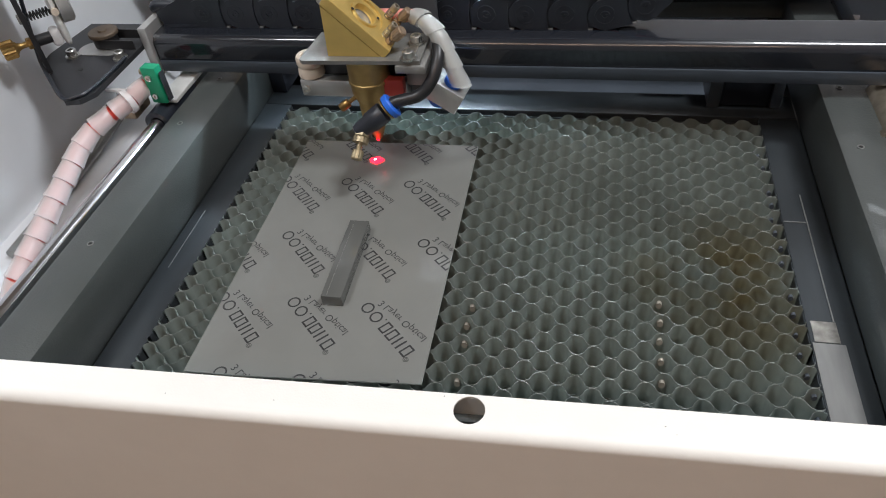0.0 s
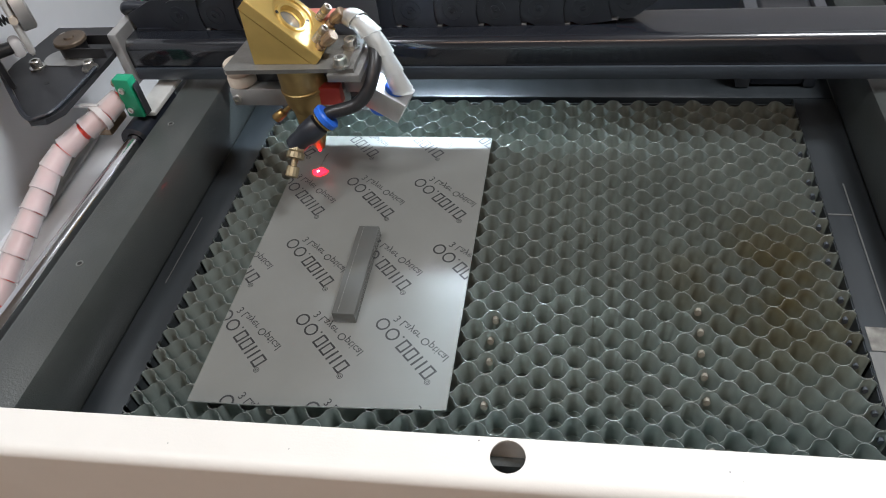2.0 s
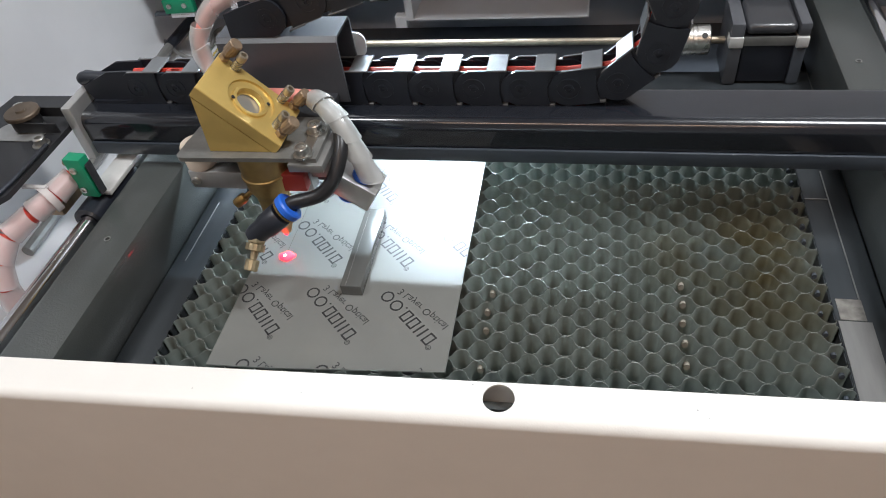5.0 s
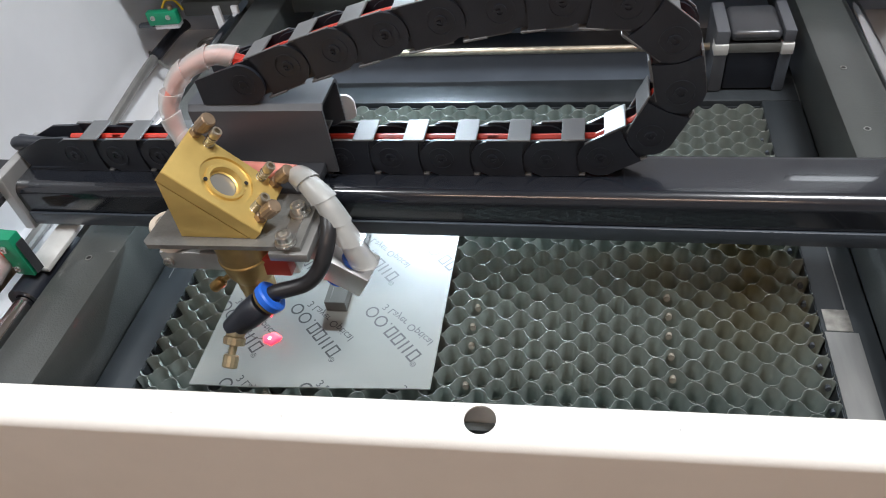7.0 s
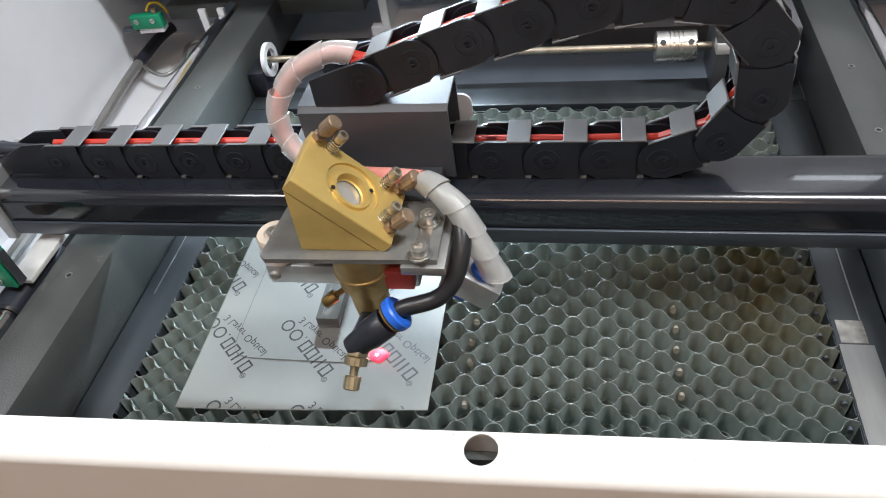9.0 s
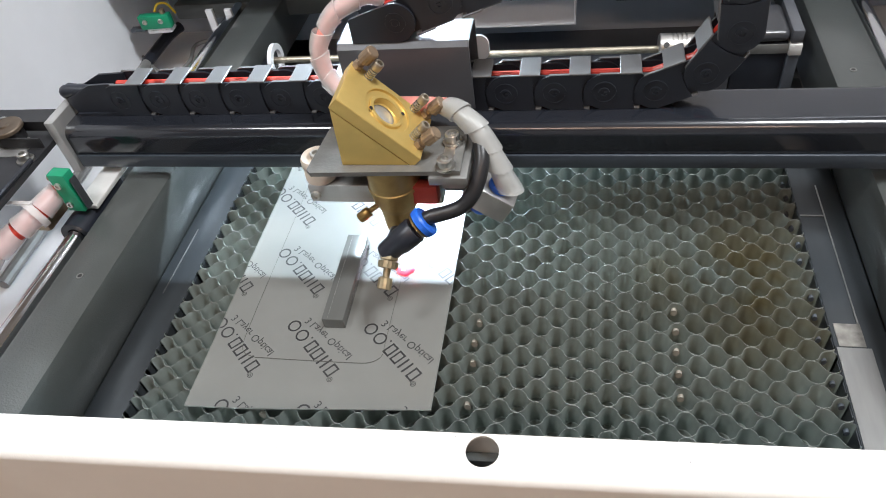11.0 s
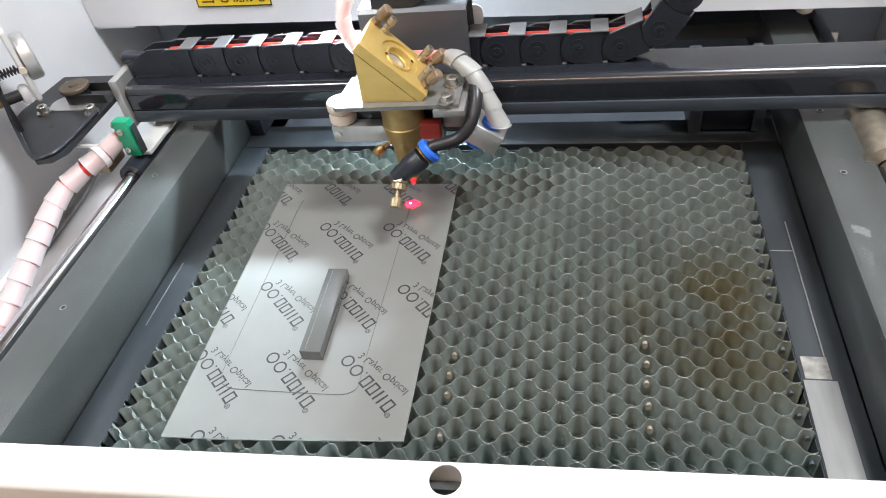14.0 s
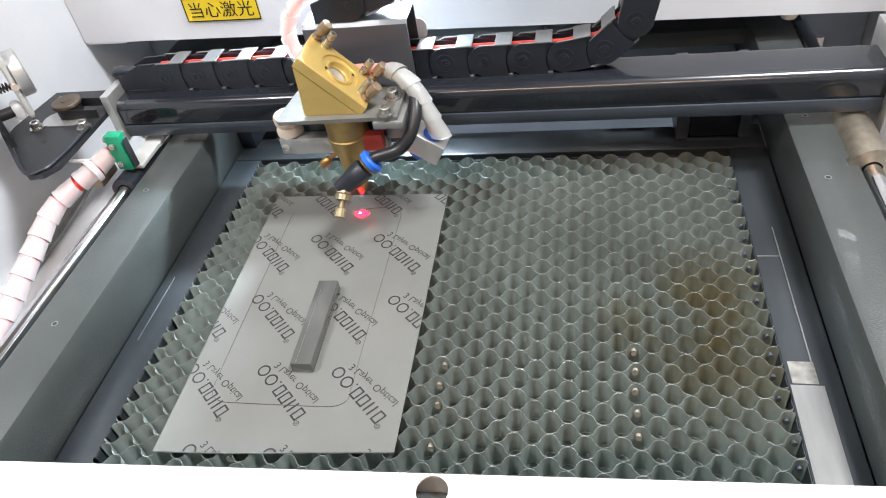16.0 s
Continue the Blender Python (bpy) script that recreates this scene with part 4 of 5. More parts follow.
    add("mirror_spring", coil(B(), (0.009, -0.0010, 0.012), (0, 1, 0), 0.0032, 0.0198, 8, 0.0007), "rubber", "black coil spring", mount)
    add("spring_screw", cyl(B(), (0.009, -0.0062, 0.012), (0.009, -0.0041, 0.012), 0.0040, n=18, bev=0.0006), "greysteel", "", mount)
    add("standoff", cyl(B(), (0.009, -0.0008, -0.008), (0.009, 0.0110, -0.008), 0.0046, n=20), "rubber", "black standoff", mount)
    for x, z in ((0.009, -0.008), (0.002, 0.032)):
        add("adjust_nut", lathe(B(), (x, -0.0041, z), (0, -1, 0), [(0.0042, 0), (0.0046, 0.0006), (0.0046, 0.0036), (0.0040, 0.0042)], 6), "brass", "", mount)
        add("adjust_stem", lathe(B(), (x, -0.0083, z), (0, -1, 0), [(0.0024, 0), (0.0024, 0.0045), (0.0034, 0.0070), (0.0062, 0.0092)], 18), "brass", "", mount)
        add("adjust_knob", knurl(B(), (x, -0.0173, z), (0, -1, 0), 0.0076, 0.0105, 36, 0.11), "brass", "fluted brass knob", mount)
    return t


GANTRY = gantry()


# ---------------------------------------------------------------- cable chain
def chain_link_meshes():
    """Side plates with round ends, crossbars, and the red cable within one link; pin at the origin, next pin along +x."""
    hw, th, hh = 0.0100, 0.0018, 0.0125
    side = B()
    for s in (-1, 1):
        y0 = s * hw
        out = []
        n = 10
        for k in range(n + 1):
            a = radians(90 + 180 * k / n)
            out.append((hh * math.cos(a), hh * math.sin(a)))
        end = PITCH - hh - 0.0006
        out += [(end + 0.0012, -hh), (end, -hh * 0.55), (end - 0.0004, 0.0), (end, hh * 0.55), (end + 0.0012, hh)]
        extrude_section(side, out, "y", min(y0, y0 - s * th), max(y0, y0 - s * th))
        # the lapped tongue, set inwards
        tongue = [(PITCH * 0.48, -hh * 0.9)]
        for k in range(n + 1):
            a = radians(-90 + 180 * k / n)
            tongue.append((PITCH + hh * 0.9 * math.cos(a), hh * 0.9 * math.sin(a)))
        tongue.append((PITCH * 0.48, hh * 0.9))
        y1 = y0 - s * th * 1.05
        extrude_section(side, tongue, "y", min(y1, y1 - s * th * 0.9), max(y1, y1 - s * th * 0.9))
        # raised rings round the pin
        lathe_ring(side, (0, y0, 0), (0, s, 0), 0.0068, 0.0076, 0.0005, 24)
        lathe_ring(side, (0, y0, 0), (0, s, 0), 0.0020, 0.0034, 0.0009, 16)
        box(side, -0.0002, 0.0036, min(y0, y0 + s * 0.0010), max(y0, y0 + s * 0.0010), -0.0005, 0.0005)
    # crossbars and top edges wear the lighter grey that imitates reflected light
    top = box(B(), 0.0092, 0.0222, -hw - 0.0004, hw + 0.0004, hh - 0.0002, hh + 0.0012, 0.0004, 1)
    for s in (-1, 1):
        box(top, -0.0030, 0.0165, min(s * hw, s * (hw - th)), max(s * hw, s * (hw - th)), hh - 0.0003, hh + 0.0004)
    bot = box(B(), 0.0092, 0.0222, -hw + 0.0002, hw - 0.0002, -hh - 0.0005, -hh + 0.0008, 0.0003, 1)
    for s in (-1, 1):
        box(bot, -0.0030, 0.0165, min(s * (hw - 0.0003), s * (hw - th)), max(s * (hw - 0.0003), s * (hw - th)), -hh - 0.0002, -hh + 0.0003)
    red = B()
    for y, z, r in ((-0.0006, 0.0082, 0.0026), (0.0050, 0.0020, 0.0024), (-0.0030, -0.0084, 0.0026)):
        cyl(red, (-0.0030, y, z), (PITCH + 0.0030, y, z), r, n=10)
    return finish("link_sides", side, "black"), finish("link_top", top, "linktop"), finish("link_bottom", bot, "linktop"), finish("link_cable", red, "red")


def cable_chain():
    t = thing("cable_chain", "black plastic cable drag chain with red cables inside", "cable chain")
    meshes = chain_link_meshes()
    links = []
    for k in range(LINKS):
        ln = new("chain_link", meshes[0])
        ln.parent = t
        for name, me, label in (("crossbar_top", meshes[1], "grey crossbar"), ("crossbar_bottom", meshes[2], ""), ("cable_piece", meshes[3], "red cable")):
            o = new(name, me)
            o.parent = ln
            if label:
                tagged(o, label)
        links.append(ln)
    # fixed end piece on the beam
    bm = B()
    for s in (-1, 1):
        out = [(-0.040, -0.0125), (-0.001, -0.0125), (-0.001, 0.0125), (-0.021, 0.0118), (-0.045, 0.0005), (-0.045, -0.003)]
        extrude_section(bm, [(CHAIN_X0 + u, CHAIN_Z + v) for u, v in out], "y", 0.0775 + s * 0.0070 - 0.0009, 0.0775 + s * 0.0070 + 0.0009)
    box(bm, CHAIN_X0 - 0.041, CHAIN_X0 - 0.003, 0.0680, 0.0870, CHAIN_Z - 0.0127, CHAIN_Z - 0.0108)
    part("end_piece", bm, "black", t, "black slanted end piece")
    for r, dy in ((0.0044, 0.0), (0.0030, 0.006)):
        part("end_cable", sweep(B(), smooth_path([(CHAIN_X0 - 0.006, 0.0760 + dy / 2, CHAIN_Z + 0.001), (CHAIN_X0 - 0.040, 0.0765 + dy / 2, CHAIN_Z + 0.004), (CHAIN_X0 - 0.050, 0.0780 + dy, CHAIN_Z + 0.002),
                                                  (CHAIN_X0 - 0.053, 0.086 + dy, CHAIN_Z - 0.006), (CHAIN_X0 - 0.042, 0.0985, CHAIN_Z - 0.017), (CHAIN_X0 - 0.020, 0.1015, CHAIN_Z - 0.024 - dy)]), r, 12), "black", t, "black cable leaving the chain")
    return t, links


CHAIN, CHAIN_LINKS = cable_chain()
CHAIN_Y = 0.0775


# ---------------------------------------------------------------- spiral-wrapped cable to the carriage
def wrap_piece(length, r=0.0068):
    bm = B()
    lathe(bm, (0, 0, 0), (0, 0, 1), [(r * 0.88, -0.0010), (r * 0.93, 0.0), (r * 0.97, length * 0.3), (r * 1.01, length * 0.65), (r * 1.07, length * 0.985), (r * 1.00, length * 0.99), (r * 0.86, length * 0.99)], 28, False)
    for v in bm.verts:
        f = v.co.z / length
        v.co.z += (0.40 - 0.19 * f) * v.co.x + (0.10 + 0.05 * f) * v.co.y
    return bm


def carriage_cable():
    t = thing("wrapped_cable", "cable bundle in milky white spiral wrap with red gaps", "cable")
    n, length = WRAP_N, WRAP_L
    pieces = []
    sleeve = finish("wrap_turn", wrap_piece(length, 0.0084), "wrap")
    core = finish("core", cyl(B(), (0, 0, -0.001), (0, 0, length + 0.002), 0.0066, n=16), "red")
    for k in range(n):
        o = new("wrap_turn", sleeve)
        o.parent = t
        c = new("inner_cable", core)
        c.parent = o
        tagged(c, "red cable showing in the gaps")
        pieces.append(o)
    return t, pieces


WRAP, WRAP_PIECES = carriage_cable()


# ---------------------------------------------------------------- cutting head
def spiral_wrap(t, pts, r, turn, core="pink", label="pink cable inside the wrap", bore=0.72):
    """Wrapped hose along pts: one mesh a turn over an inner cable."""
    path = smooth_path(pts, 10)
    part("inner_cable", sweep(B(), path, r * bore, 12), core, t, label)
    acc, start = 0.0, 0
    runs = []
    for i in range(1, len(path)):
        acc += (path[i] - path[i - 1]).length
        if acc >= turn:
            runs.append((start, i))
            start, acc = i, 0.0
    if len(path) - 1 > start:
        runs.append((start, len(path) - 1))
    for a, b in runs:
        seg = path[a:b + 1]
        n = len(seg)
        k = [r * (0.90 + 0.20 * i / max(1, n - 1)) for i in range(n)]
        end = seg[-1] + (seg[-1] - seg[-2]) * 0.15
        part("wrap_turn", sweep(B(), seg + [end], k + [k[-1] * 0.96], 16, False, 0.42), "wrapclear", t)


def laser_head():
    t = thing("laser_head", "laser cutting head with gold mirror block and brass tube", "laser head")
    # base plates
    part("base_plate", extrude_section(B(), [(-0.040, -0.0115), (-0.037, -0.0145), (0.052, -0.0125), (0.052, 0.030), (-0.036, 0.030)], "z", 0.1005, 0.1035), "wornplate", t, "worn metal base plate")
    part("slide_plate", box(B(), 0.0335, 0.0560, -0.0150, 0.028, 0.0945, 0.1003, 0.0008), "greysteel", t, "worn steel slide plate")
    part("slot", extrude_section(B(), round_rect(0.0405, 0.0470, -0.0120, 0.0180, 0.0030, 5), "z", 0.1036, 0.1041), "steel", t, "bright slotted strip")
    for x, y in ((0.0437, -0.0098), (0.0446, 0.0135)):
        part("washer", lathe_ring(B(), (x, y, 0.1042), (0, 0, 1), 0.003, 0.0058, 0.0012, 22), "steel", t)
        part("cap_screw", cap_screw(B(), (x, y, 0.1054), (0, 0, 1), 0.0043, 0.0052), "steel", t)
    # carriage behind and below the plate
    part("carriage", box(B(), -0.054, 0.034, 0.0085, 0.019, 0.0590, 0.0735, 0.001), "alu", t, "worn bright carriage bar")
    part("carriage_back", box(B(), -0.036, 0.052, 0.0192, 0.044, 0.0600, 0.1002, 0.001), "blackmetal", t)
    part("carriage_screw", cap_screw(B(), (-0.0495, 0.0083, 0.0660), (0, -1, 0), 0.0032, 0.0022), "steel", t)
    part("roller", lathe(B(), (-0.0455, 0.0170, 0.0740), (0, 0, 1), [(0.0095, 0), (0.0105, 0.001), (0.0105, 0.006), (0.0090, 0.0085), (0.0105, 0.011), (0.0105, 0.016), (0.0095, 0.0175), (0.0060, 0.0175), (0.0055, 0.0160)], 26), "tan", t, "cream nylon guide roller")
    part("roller_screw", cap_screw(B(), (-0.0455, 0.0170, 0.0900), (0, 0, 1), 0.0038, 0.0036), "steel", t)
    part("red_block", box(B(), 0.014, 0.0335, 0.0000, 0.0083, 0.0660, 0.0800, 0.001), "redblock", t, "red anodised block")
    # gold mirror block: right triangle seen from the front
    z0 = 0.1037
    tri = [(-0.0185, z0), (0.0212, z0), (-0.0170, z0 + 0.0388)]
    part("mirror_block", extrude_section(B(), tri, "y", -0.0072, 0.0308), "gold", t, "gold anodised mirror block")
    # tilted plate on the slope
    slope = math.atan2(0.0388, 0.0382)
    d = Vector((math.cos(slope), 0, -math.sin(slope)))
    nrm = Vector((math.sin(slope), 0, math.cos(slope)))
    c = Vector((0.0022, 0.0118, z0 + 0.0194))
    m = Matrix((( d.x, 0, nrm.x, c.x), (0, 1, 0, c.y), (d.z, 0, nrm.z, c.z), (0, 0, 0, 1)))

    def add(name, bm, mt, label="", parent=t):
        bmesh.ops.transform(bm, matrix=m, verts=bm.verts)
        return part(name, bm, mt, parent, label)
    bm = B()
    n = 40
    # plate with a stepped round opening
    L0, L1, W0, W1, H0, H1 = -0.0285, 0.0300, -0.0190, 0.0190, 0.0006, 0.0088
    cx, cy = 0.0015, 0.0
    def rect_ring():
        out = []
        for k in range(n):
            a = 2 * math.pi * k / n
            u, v = math.cos(a), math.sin(a)
            f = min(((L1 - cx) if u > 0 else (cx - L0)) / max(abs(u), 1e-6), ((W1 - cy) if v > 0 else (cy - W0)) / max(abs(v), 1e-6))
            out.append((cx + f * u, cy + f * v))
        for corner in ((L0, W0), (L0, W1), (L1, W0), (L1, W1)):
            j = min(range(n), key=lambda i: (out[i][0] - corner[0]) ** 2 + (out[i][1] - corner[1]) ** 2)
            out[j] = corner
        return out
    rr = rect_ring()
    rings = [[bm.verts.new((u, v, H0)) for u, v in rr], [bm.verts.new((u, v, H1 - 0.0006)) for u, v in rr],
             [bm.verts.new((cx + (u - cx) * 0.985, cy + (v - cy) * 0.975, H1)) for u, v in rr]]
    for r, h in ((0.0152, H1), (0.0149, H1 - 0.0016), (0.0116, H1 - 0.0020), (0.0110, H1 - 0.0006), (0.0092, H1 - 0.0006), (0.0088, H1 - 0.0046), (0.0076, H1 - 0.0050)):
        rings.append([bm.verts.new((cx + r * math.cos(2 * math.pi * k / n), cy + r * math.sin(2 * math.pi * k / n), h)) for k in range(n)])
    for a, b in zip(rings, rings[1:]):
        for k in range(n):
            bm.faces.new((a[k], a[(k + 1) % n], b[(k + 1) % n], b[k]))
    bm.faces.new(rings[0][::-1])
    plate = add("mirror_plate", bm, "gold", "gold mirror plate with a round opening")
    add("mirror_disc", cyl(B(), (cx, cy, H1 - 0.0062), (cx, cy, H1 - 0.0056), 0.0082, n=32), "glass", "pale mirror disc", plate)
    bm = B()
    for k in (0.6, 3.74):
        cyl(bm, (cx + 0.0117 * math.cos(k), cy + 0.0117 * math.sin(k), H1 - 0.0006), (cx + 0.0117 * math.cos(k), cy + 0.0117 * math.sin(k), H1 - 0.0003), 0.0012, n=12)
    add("pin_hole", bm, "inkblack", "", plate)
    # adjusting knobs (knurled) and spring screws
    for u, v in ((-0.0250, 0.0165), (0.0245, 0.0175), (0.0258, -0.0105)):
        bm = lathe(B(), (u, v, H1), (0.10, 0.0, 1), [(0.0034, 0), (0.0034, 0.0030), (0.0022, 0.0035), (0.0022, 0.0065)], 6)
        add("knob_nut", bm, "copper", "", plate)
        add("adjust_knob", knurl(B(), (u + 0.0007, v, H1 + 0.0060), (0.10, 0, 1), 0.0042, 0.0095, 30), "copper", "knurled bronze knob", plate)
    for u, v in ((-0.0165, 0.0150), (0.0165, 0.0155), (0.0215, -0.0065)):
        add("spring_screw", cap_screw(B(), (u, v, H1 + 0.0075), (0, 0, 1), 0.0030, 0.0052), "palebrass", "", plate)
        add("spring", coil(B(), (u, v, H1), (0, 0, 1), 0.0026, 0.0075, 5, 0.0005), "steel", "", plate)
    # lens tube and nozzle
    part("lens_tube", lathe(B(), (0.0050, 0.0080, 0.1003), (0, 0, -1), [(0.0158, 0), (0.0158, 0.0215), (0.0165, 0.0222), (0.0165, 0.0238), (0.0156, 0.0245), (0.0152, 0.033), (0.0125, 0.040)], 36), "tubebrass", t, "brass lens tube")
    part("nozzle", lathe(B(), (0.0045, 0.0070, 0.0602), (0, 0, -1), [(0.0112, 0), (0.0100, 0.018), (0.0060, 0.030), (0.0035, 0.037), (0.0020, 0.0385)], 30), "tubebrass", t, "brass nozzle")
    part("clamp_knob", knurl(B(), (-0.0125, 0.0000, 0.0600), (-0.80, -0.35, -0.50), 0.0036, 0.0085, 22), "brass", t)
    part("clamp_stem", cyl(B(), (-0.0045, 0.0020, 0.0652), (-0.0127, 0.0000, 0.0598), 0.0017, n=10), "brass", t)
    # air valve on the nozzle
    v0, v1 = Vector((0.0065, -0.0290, 0.0555)), Vector((0.0262, -0.0205, 0.0690))
    ax = (v1 - v0).normalized()
    valve = part("valve_body", lathe(B(), v0 - ax * 0.007, ax, [(0.0030, 0), (0.0064, 0.002), (0.0072, 0.007), (0.0072, 0.012), (0.0082, 0.015), (0.0084, 0.0265), (0.0078, 0.0275)], 26), "black", t, "black plastic air valve")
    part("valve_neck", cyl(B(), (0.004, -0.002, 0.044), v0, 0.0055, n=18), "black", valve)
    part("collar", lathe(B(), v1 - ax * 0.001, ax, [(0.0072, 0), (0.0095, 0.0008), (0.0098, 0.0045), (0.0088, 0.0056), (0.0052, 0.0058), (0.0050, 0.0040)], 28), "blue", t, "blue push-fit collar")
    part("collar_ring", lathe_ring(B(), v1 - ax * 0.0022, ax, 0.0060, 0.0088, 0.0012, 26), "brass", valve)
    nd = Vector((-0.10, -0.62, -0.50)).normalized()
    p = v0 + nd * 0.0015
    part("valve_nut", lathe(B(), p, nd, [(0.0055, 0), (0.0060, 0.0006), (0.0060, 0.0048), (0.0055, 0.0054)], 6), "valvebrass", valve, "brass hex nut", 20)
    part("valve_ring", knurl(B(), p + nd * 0.0056, nd, 0.0062, 0.0048, 30), "valvebrass", valve)
    part("needle_stem", cyl(B(), p + nd * 0.0104, p + nd * 0.0160, 0.0024, 0.0021, n=14), "valvebrass", valve)
    part("needle_knob", knurl(B(), p + nd * 0.0158, nd, 0.0044, 0.0075, 26), "valvebrass", valve, "knurled brass needle knob")
    # hose
    hose = smooth_path([v1 + ax * 0.002, v1 + ax * 0.007, (0.0490, -0.0140, 0.0765), (0.0585, -0.0090, 0.0860), (0.0625, 0.0020, 0.0985), (0.0600, 0.0150, 0.1060), (0.0550, 0.026, 0.1070)], 10)
    part("air_hose", sweep(B(), hose, 0.0046, 16), "rubber", t, "black air hose")
    # connector block with a blue sensor
    cb = pose(0.0640, 0.0090, 0.0665, 0, 30, -8)
    bm = box(B(), -0.0150, 0.0150, -0.0090, 0.0120, -0.0090, 0.0090, 0.001, 2, cb)
    part("sensor_block", bm, "alu", t, "pale aluminium sensor block")
    bm = cyl(B(), (0.002, 0.000, 0.0090), (0.002, 0.000, 0.0135), 0.0072, n=26, bev=0.0008)
    bmesh.ops.transform(bm, matrix=cb, verts=bm.verts)
    part("sensor_cap", bm, "blue", t, "blue round cap")
    bm = cyl(B(), (0.002, 0.000, 0.0134), (0.002, 0.000, 0.0160), 0.0045, n=22)
    bmesh.ops.transform(bm, matrix=cb, verts=bm.verts)
    part("sensor_plug", bm, "pink", t)
    bm = cyl(B(), (-0.002, 0.000, -0.0090), (-0.002, 0.000, -0.0140), 0.0070, n=26, bev=0.0008)
    bmesh.ops.transform(bm, matrix=cb, verts=bm.verts)
    part("sensor_foot", bm, "blue", t, "blue round foot")
    part("sensor_arm", box(B(), 0.034, 0.056, 0.010, 0.022, 0.070, 0.0943, 0.001), "greysteel", t)
    # spiral wraps: head to sensor, and bracket to chain
    spiral_wrap(t, [(0.0390, 0.0330, 0.1160), (0.0490, 0.0240, 0.1170), (0.0600, 0.0160, 0.1105), (0.0675, 0.0100, 0.0985), (0.0735, 0.0060, 0.0860), (0.0780, 0.0040, 0.0750)], 0.0068, 0.0125, "greysteel", "grey cable inside the wrap", 0.5)
    spiral_wrap(t, [(-0.0200, 0.0440, 0.1120), (-0.0340, 0.0560, 0.1120), (-0.0430, 0.0610, 0.1230), (-0.0440, 0.0640, 0.1400), (-0.0330, 0.0700, 0.1570), (-0.0130, 0.0760, 0.1660), (0.0010, 0.0780, 0.1640)], 0.0061, 0.0150, bore=0.55)
    part("bridge_cable", sweep(B(), smooth_path([(-0.0200, 0.0440, 0.1120), (0.0, 0.0400, 0.1130), (0.0200, 0.0370, 0.1145), (0.0390, 0.0330, 0.1160)]), 0.0050, 12), "pink", t, "pink cable behind the mirror block")
    part("chain_cable", sweep(B(), smooth_path([(-0.004, 0.0775, 0.1650), (0.010, 0.0775, 0.1610), (0.022, 0.0775, 0.1620)]), 0.0032, 10), "red", t, "red cable entering the chain")
    # bracket over the beam that carries the chain
    x0, x1, ya, yb, zt, th = -0.0330, 0.0505, 0.0635, 0.0955, 0.1400, 0.0018
    u = [(ya, 0.0925), (ya, zt - 0.003), (ya + 0.003, zt), (yb - 0.003, zt), (yb, zt - 0.003), (yb, 0.0925), (yb - th, 0.0925), (yb - th, zt - th - 0.002), (yb - th - 0.002, zt - th),
         (ya + th + 0.002, zt - th), (ya + th, zt - th - 0.002), (ya + th, 0.0925)]
    part("chain_bracket", extrude_section(B(), u, "x", x0, x1), "bracketgrey", t, "slate grey bent steel bracket")
    part("bracket_arm", box(B(), -0.030, 0.044, 0.0300, 0.0633, 0.0935, 0.1003, 0.001), "blackmetal", t)
    part("bracket_tab", extrude_section(B(), round_rect(0.0440, 0.0580, 0.1080, 0.1260, 0.006, 5), "y", 0.0957, 0.0972), "liner", t, "pale tab behind the bracket")
    bm = B()
    for s in (-1, 1):
        out = [(-0.0220, 0.1404), (0.0070, 0.1404)]
        out += [(0.0070 + 0.0125 * math.cos(radians(a)), 0.1530 + 0.0125 * math.sin(radians(a))) for a in range(-80, 91, 17)]
        out += [(-0.0050, 0.1620), (-0.0220, 0.1560)]
        extrude_section(bm, out, "y", CHAIN_Y + s * 0.0110 - 0.0010, CHAIN_Y + s * 0.0110 + 0.0010)
        lathe_ring(bm, (0.0070, CHAIN_Y + s * 0.0120, 0.1530), (0, s, 0), 0.0060, 0.0068, 0.0004, 22)
        lathe_ring(bm, (0.0070, CHAIN_Y + s * 0.0120, 0.1530), (0, s, 0), 0.0020, 0.0030, 0.0006, 16)
    box(bm, -0.0220, 0.0060, CHAIN_Y - 0.0098, CHAIN_Y + 0.0098, 0.1404, 0.1420)
    part("chain_end", bm, "black", t, "black end piece of the chain")
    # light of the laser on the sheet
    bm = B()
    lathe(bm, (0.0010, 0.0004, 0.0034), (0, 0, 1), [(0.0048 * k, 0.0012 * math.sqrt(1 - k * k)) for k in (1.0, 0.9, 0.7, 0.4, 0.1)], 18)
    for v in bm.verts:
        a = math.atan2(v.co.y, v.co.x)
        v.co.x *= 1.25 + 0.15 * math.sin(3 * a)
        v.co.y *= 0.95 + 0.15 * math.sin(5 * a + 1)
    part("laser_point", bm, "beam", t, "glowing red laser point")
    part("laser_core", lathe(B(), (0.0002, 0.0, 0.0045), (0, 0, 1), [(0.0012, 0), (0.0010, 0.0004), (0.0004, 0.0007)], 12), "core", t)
    # emissive bead standing in for the laser's reflection on the nozzle
    part("tip_reflection", lathe(B(), (0.0040, 0.0058, 0.0216), (0, 0, -1), [(0.0014, 0), (0.0012, 0.0010), (0.0006, 0.0016)], 12), "beam", t)
    return t


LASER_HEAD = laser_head()


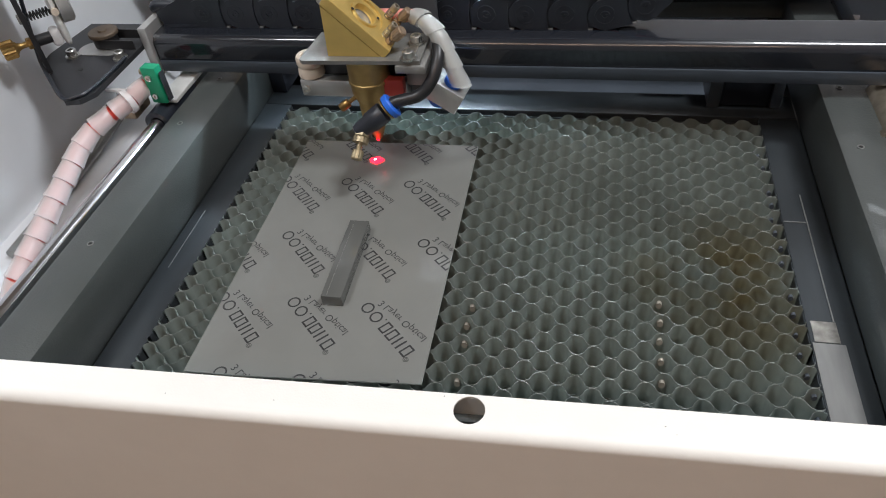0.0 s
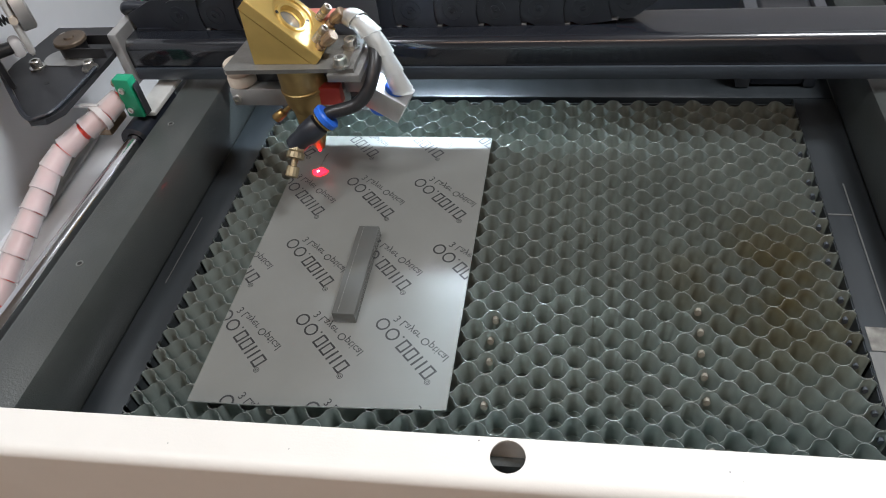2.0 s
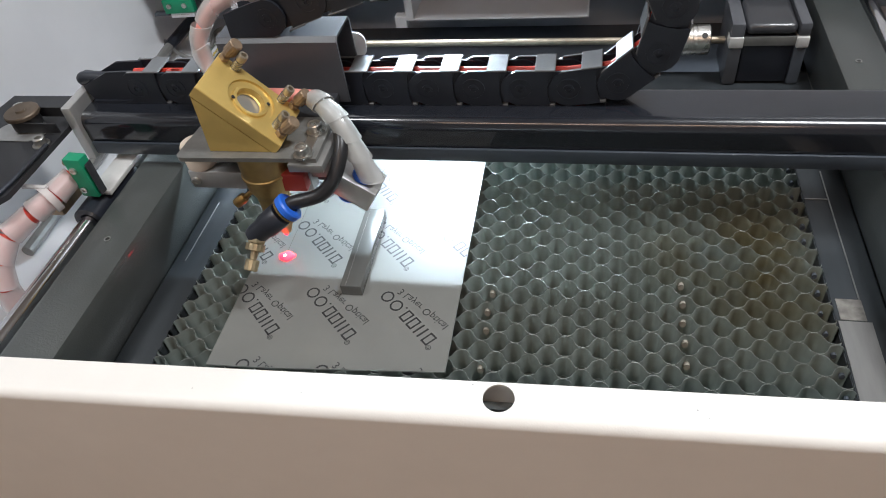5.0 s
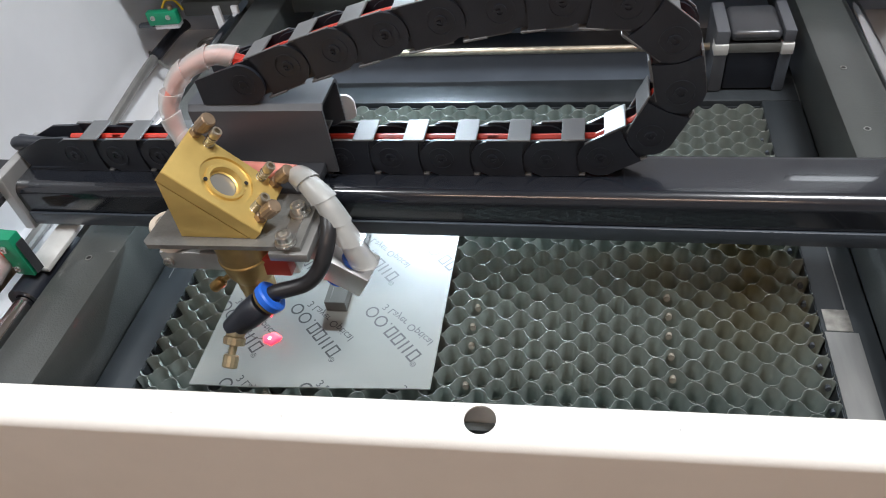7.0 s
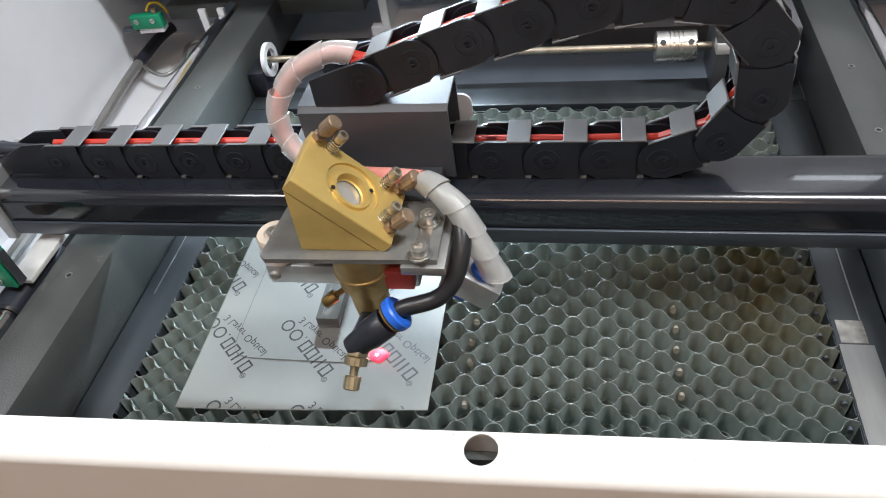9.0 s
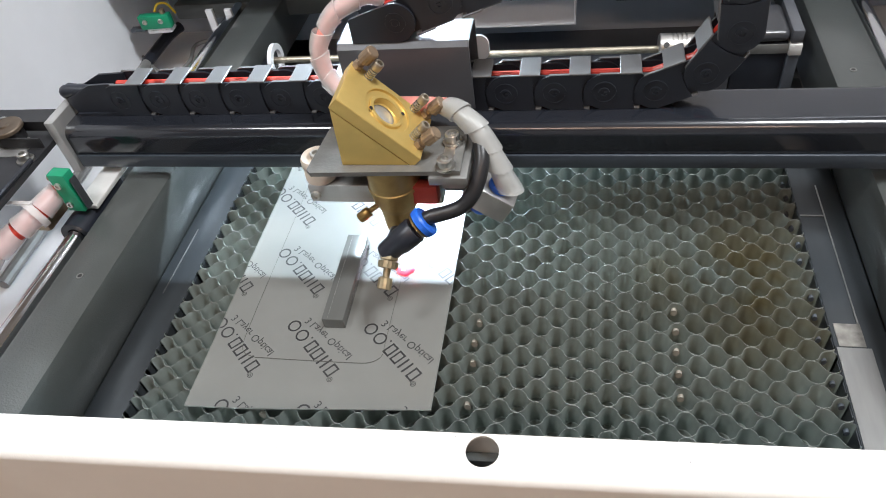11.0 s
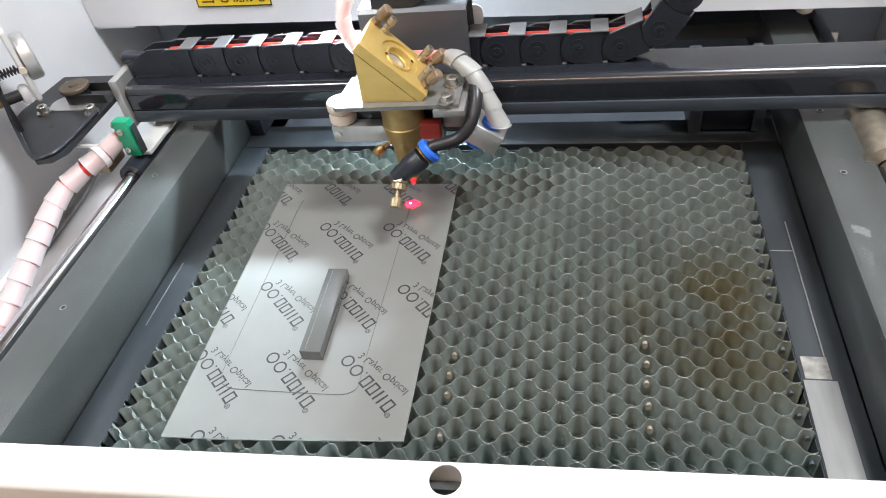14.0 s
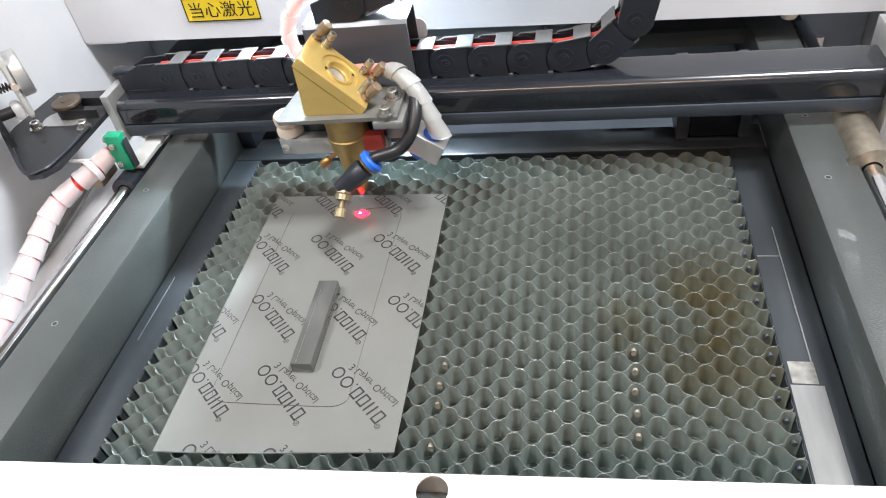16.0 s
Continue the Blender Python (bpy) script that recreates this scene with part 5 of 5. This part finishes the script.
def cut_line():
    """The kerf: dark slivers that come up in the sheet's surface as the head passes."""
    t = thing("cut_line", "thin dark cut line with round corners in the sheet", "cut line")
    path = []
    for i in range(len(HEAD) - 2):
        p = [HEAD[max(0, i - 1)], HEAD[i], HEAD[i + 1], HEAD[min(len(HEAD) - 1, i + 2)]]
        span = p[2][0] - p[1][0]
        m = 2 if span > 0.3 else 4
        for k in range(m):
            f = k / m
            row = [p[1][0] + span * f]
            for c in (1, 2):
                # rounded corners: a cubic through the rows with slopes by time
                sa = (p[2][c] - p[0][c]) / max(1e-6, p[2][0] - p[0][0]) * span
                sb = (p[3][c] - p[1][c]) / max(1e-6, p[3][0] - p[1][0]) * span
                row.append((2 * f ** 3 - 3 * f ** 2 + 1) * p[1][c] + (f ** 3 - 2 * f ** 2 + f) * sa + (3 * f ** 2 - 2 * f ** 3) * p[2][c] + (f ** 3 - f ** 2) * sb)
            path.append(tuple(row))
    path.append((15.5, 0.1197, 0.2221))
    pieces = []
    for (t0, xa, ya), (t1, xb, yb) in zip(path, path[1:]):
        L = math.hypot(xb - xa, yb - ya)
        if L < 1e-4 or t0 < 1.3:
            continue
        wide = 0.0002 if abs(xb - xa) > abs(yb - ya) else 0.00009
        o = part("kerf", box(B(), 0, L + 0.0003, -wide, wide, -0.0001, 0.00012), "cut", t)
        pieces.append((o, t0, t1, xa, ya, math.degrees(math.atan2(yb - ya, xb - xa))))
    return t, pieces


CUT, CUT_PIECES = cut_line()


# ---------------------------------------------------------------- keys
def link_pose(p, q):
    a = math.degrees(math.atan2(q.y - p.y, q.x - p.x))
    return pose(p.x, 0, p.y, 0, -a, 0)


def turn_pose(p, d):
    z = d.normalized()
    x = (Vector((1, 0, 0)) - z * z.x).normalized()
    y = z.cross(x)
    return Matrix(((x.x, y.x, z.x, p.x), (x.y, y.y, z.y, p.y), (x.z, y.z, z.z, p.z), (0, 0, 0, 1)))


def motions():
    walk(LASER_HEAD, [(t, pose(x, y, 0)) for t, x, y in HEAD])
    walk(GANTRY, [(t, pose(0, y, 0)) for t, x, y in HEAD])
    walk(CHAIN, [(t, pose(0, y + CHAIN_Y - 0.0775, 0)) for t, x, y in HEAD])
    pins = [(t, chain_pins(x)) for t, x, y in HEAD]
    for k, ln in enumerate(CHAIN_LINKS):
        walk(ln, [(t, Matrix.Translation((0, CHAIN_Y, 0)) @ link_pose(p[k], p[k + 1])) for t, p in pins])
    nodes = [(t, wrap_nodes(y, WRAP_N)) for t, x, y in HEAD]
    for k, o in enumerate(WRAP_PIECES):
        walk(o, [(t, turn_pose(p[k], p[k + 1] - p[k])) for t, p in nodes])
    for o, t0, t1, x, y, a in CUT_PIECES:
        down, up = pose(x, y, 0.0020, 0, 0, a), pose(x, y, 0.00325, 0, 0, a)
        rows = [(0, down)] if t0 > 0 else []
        rows += [(t0, down), (max(t1, t0 + 0.1), up), (16, up)]
        walk(o, rows)


motions()
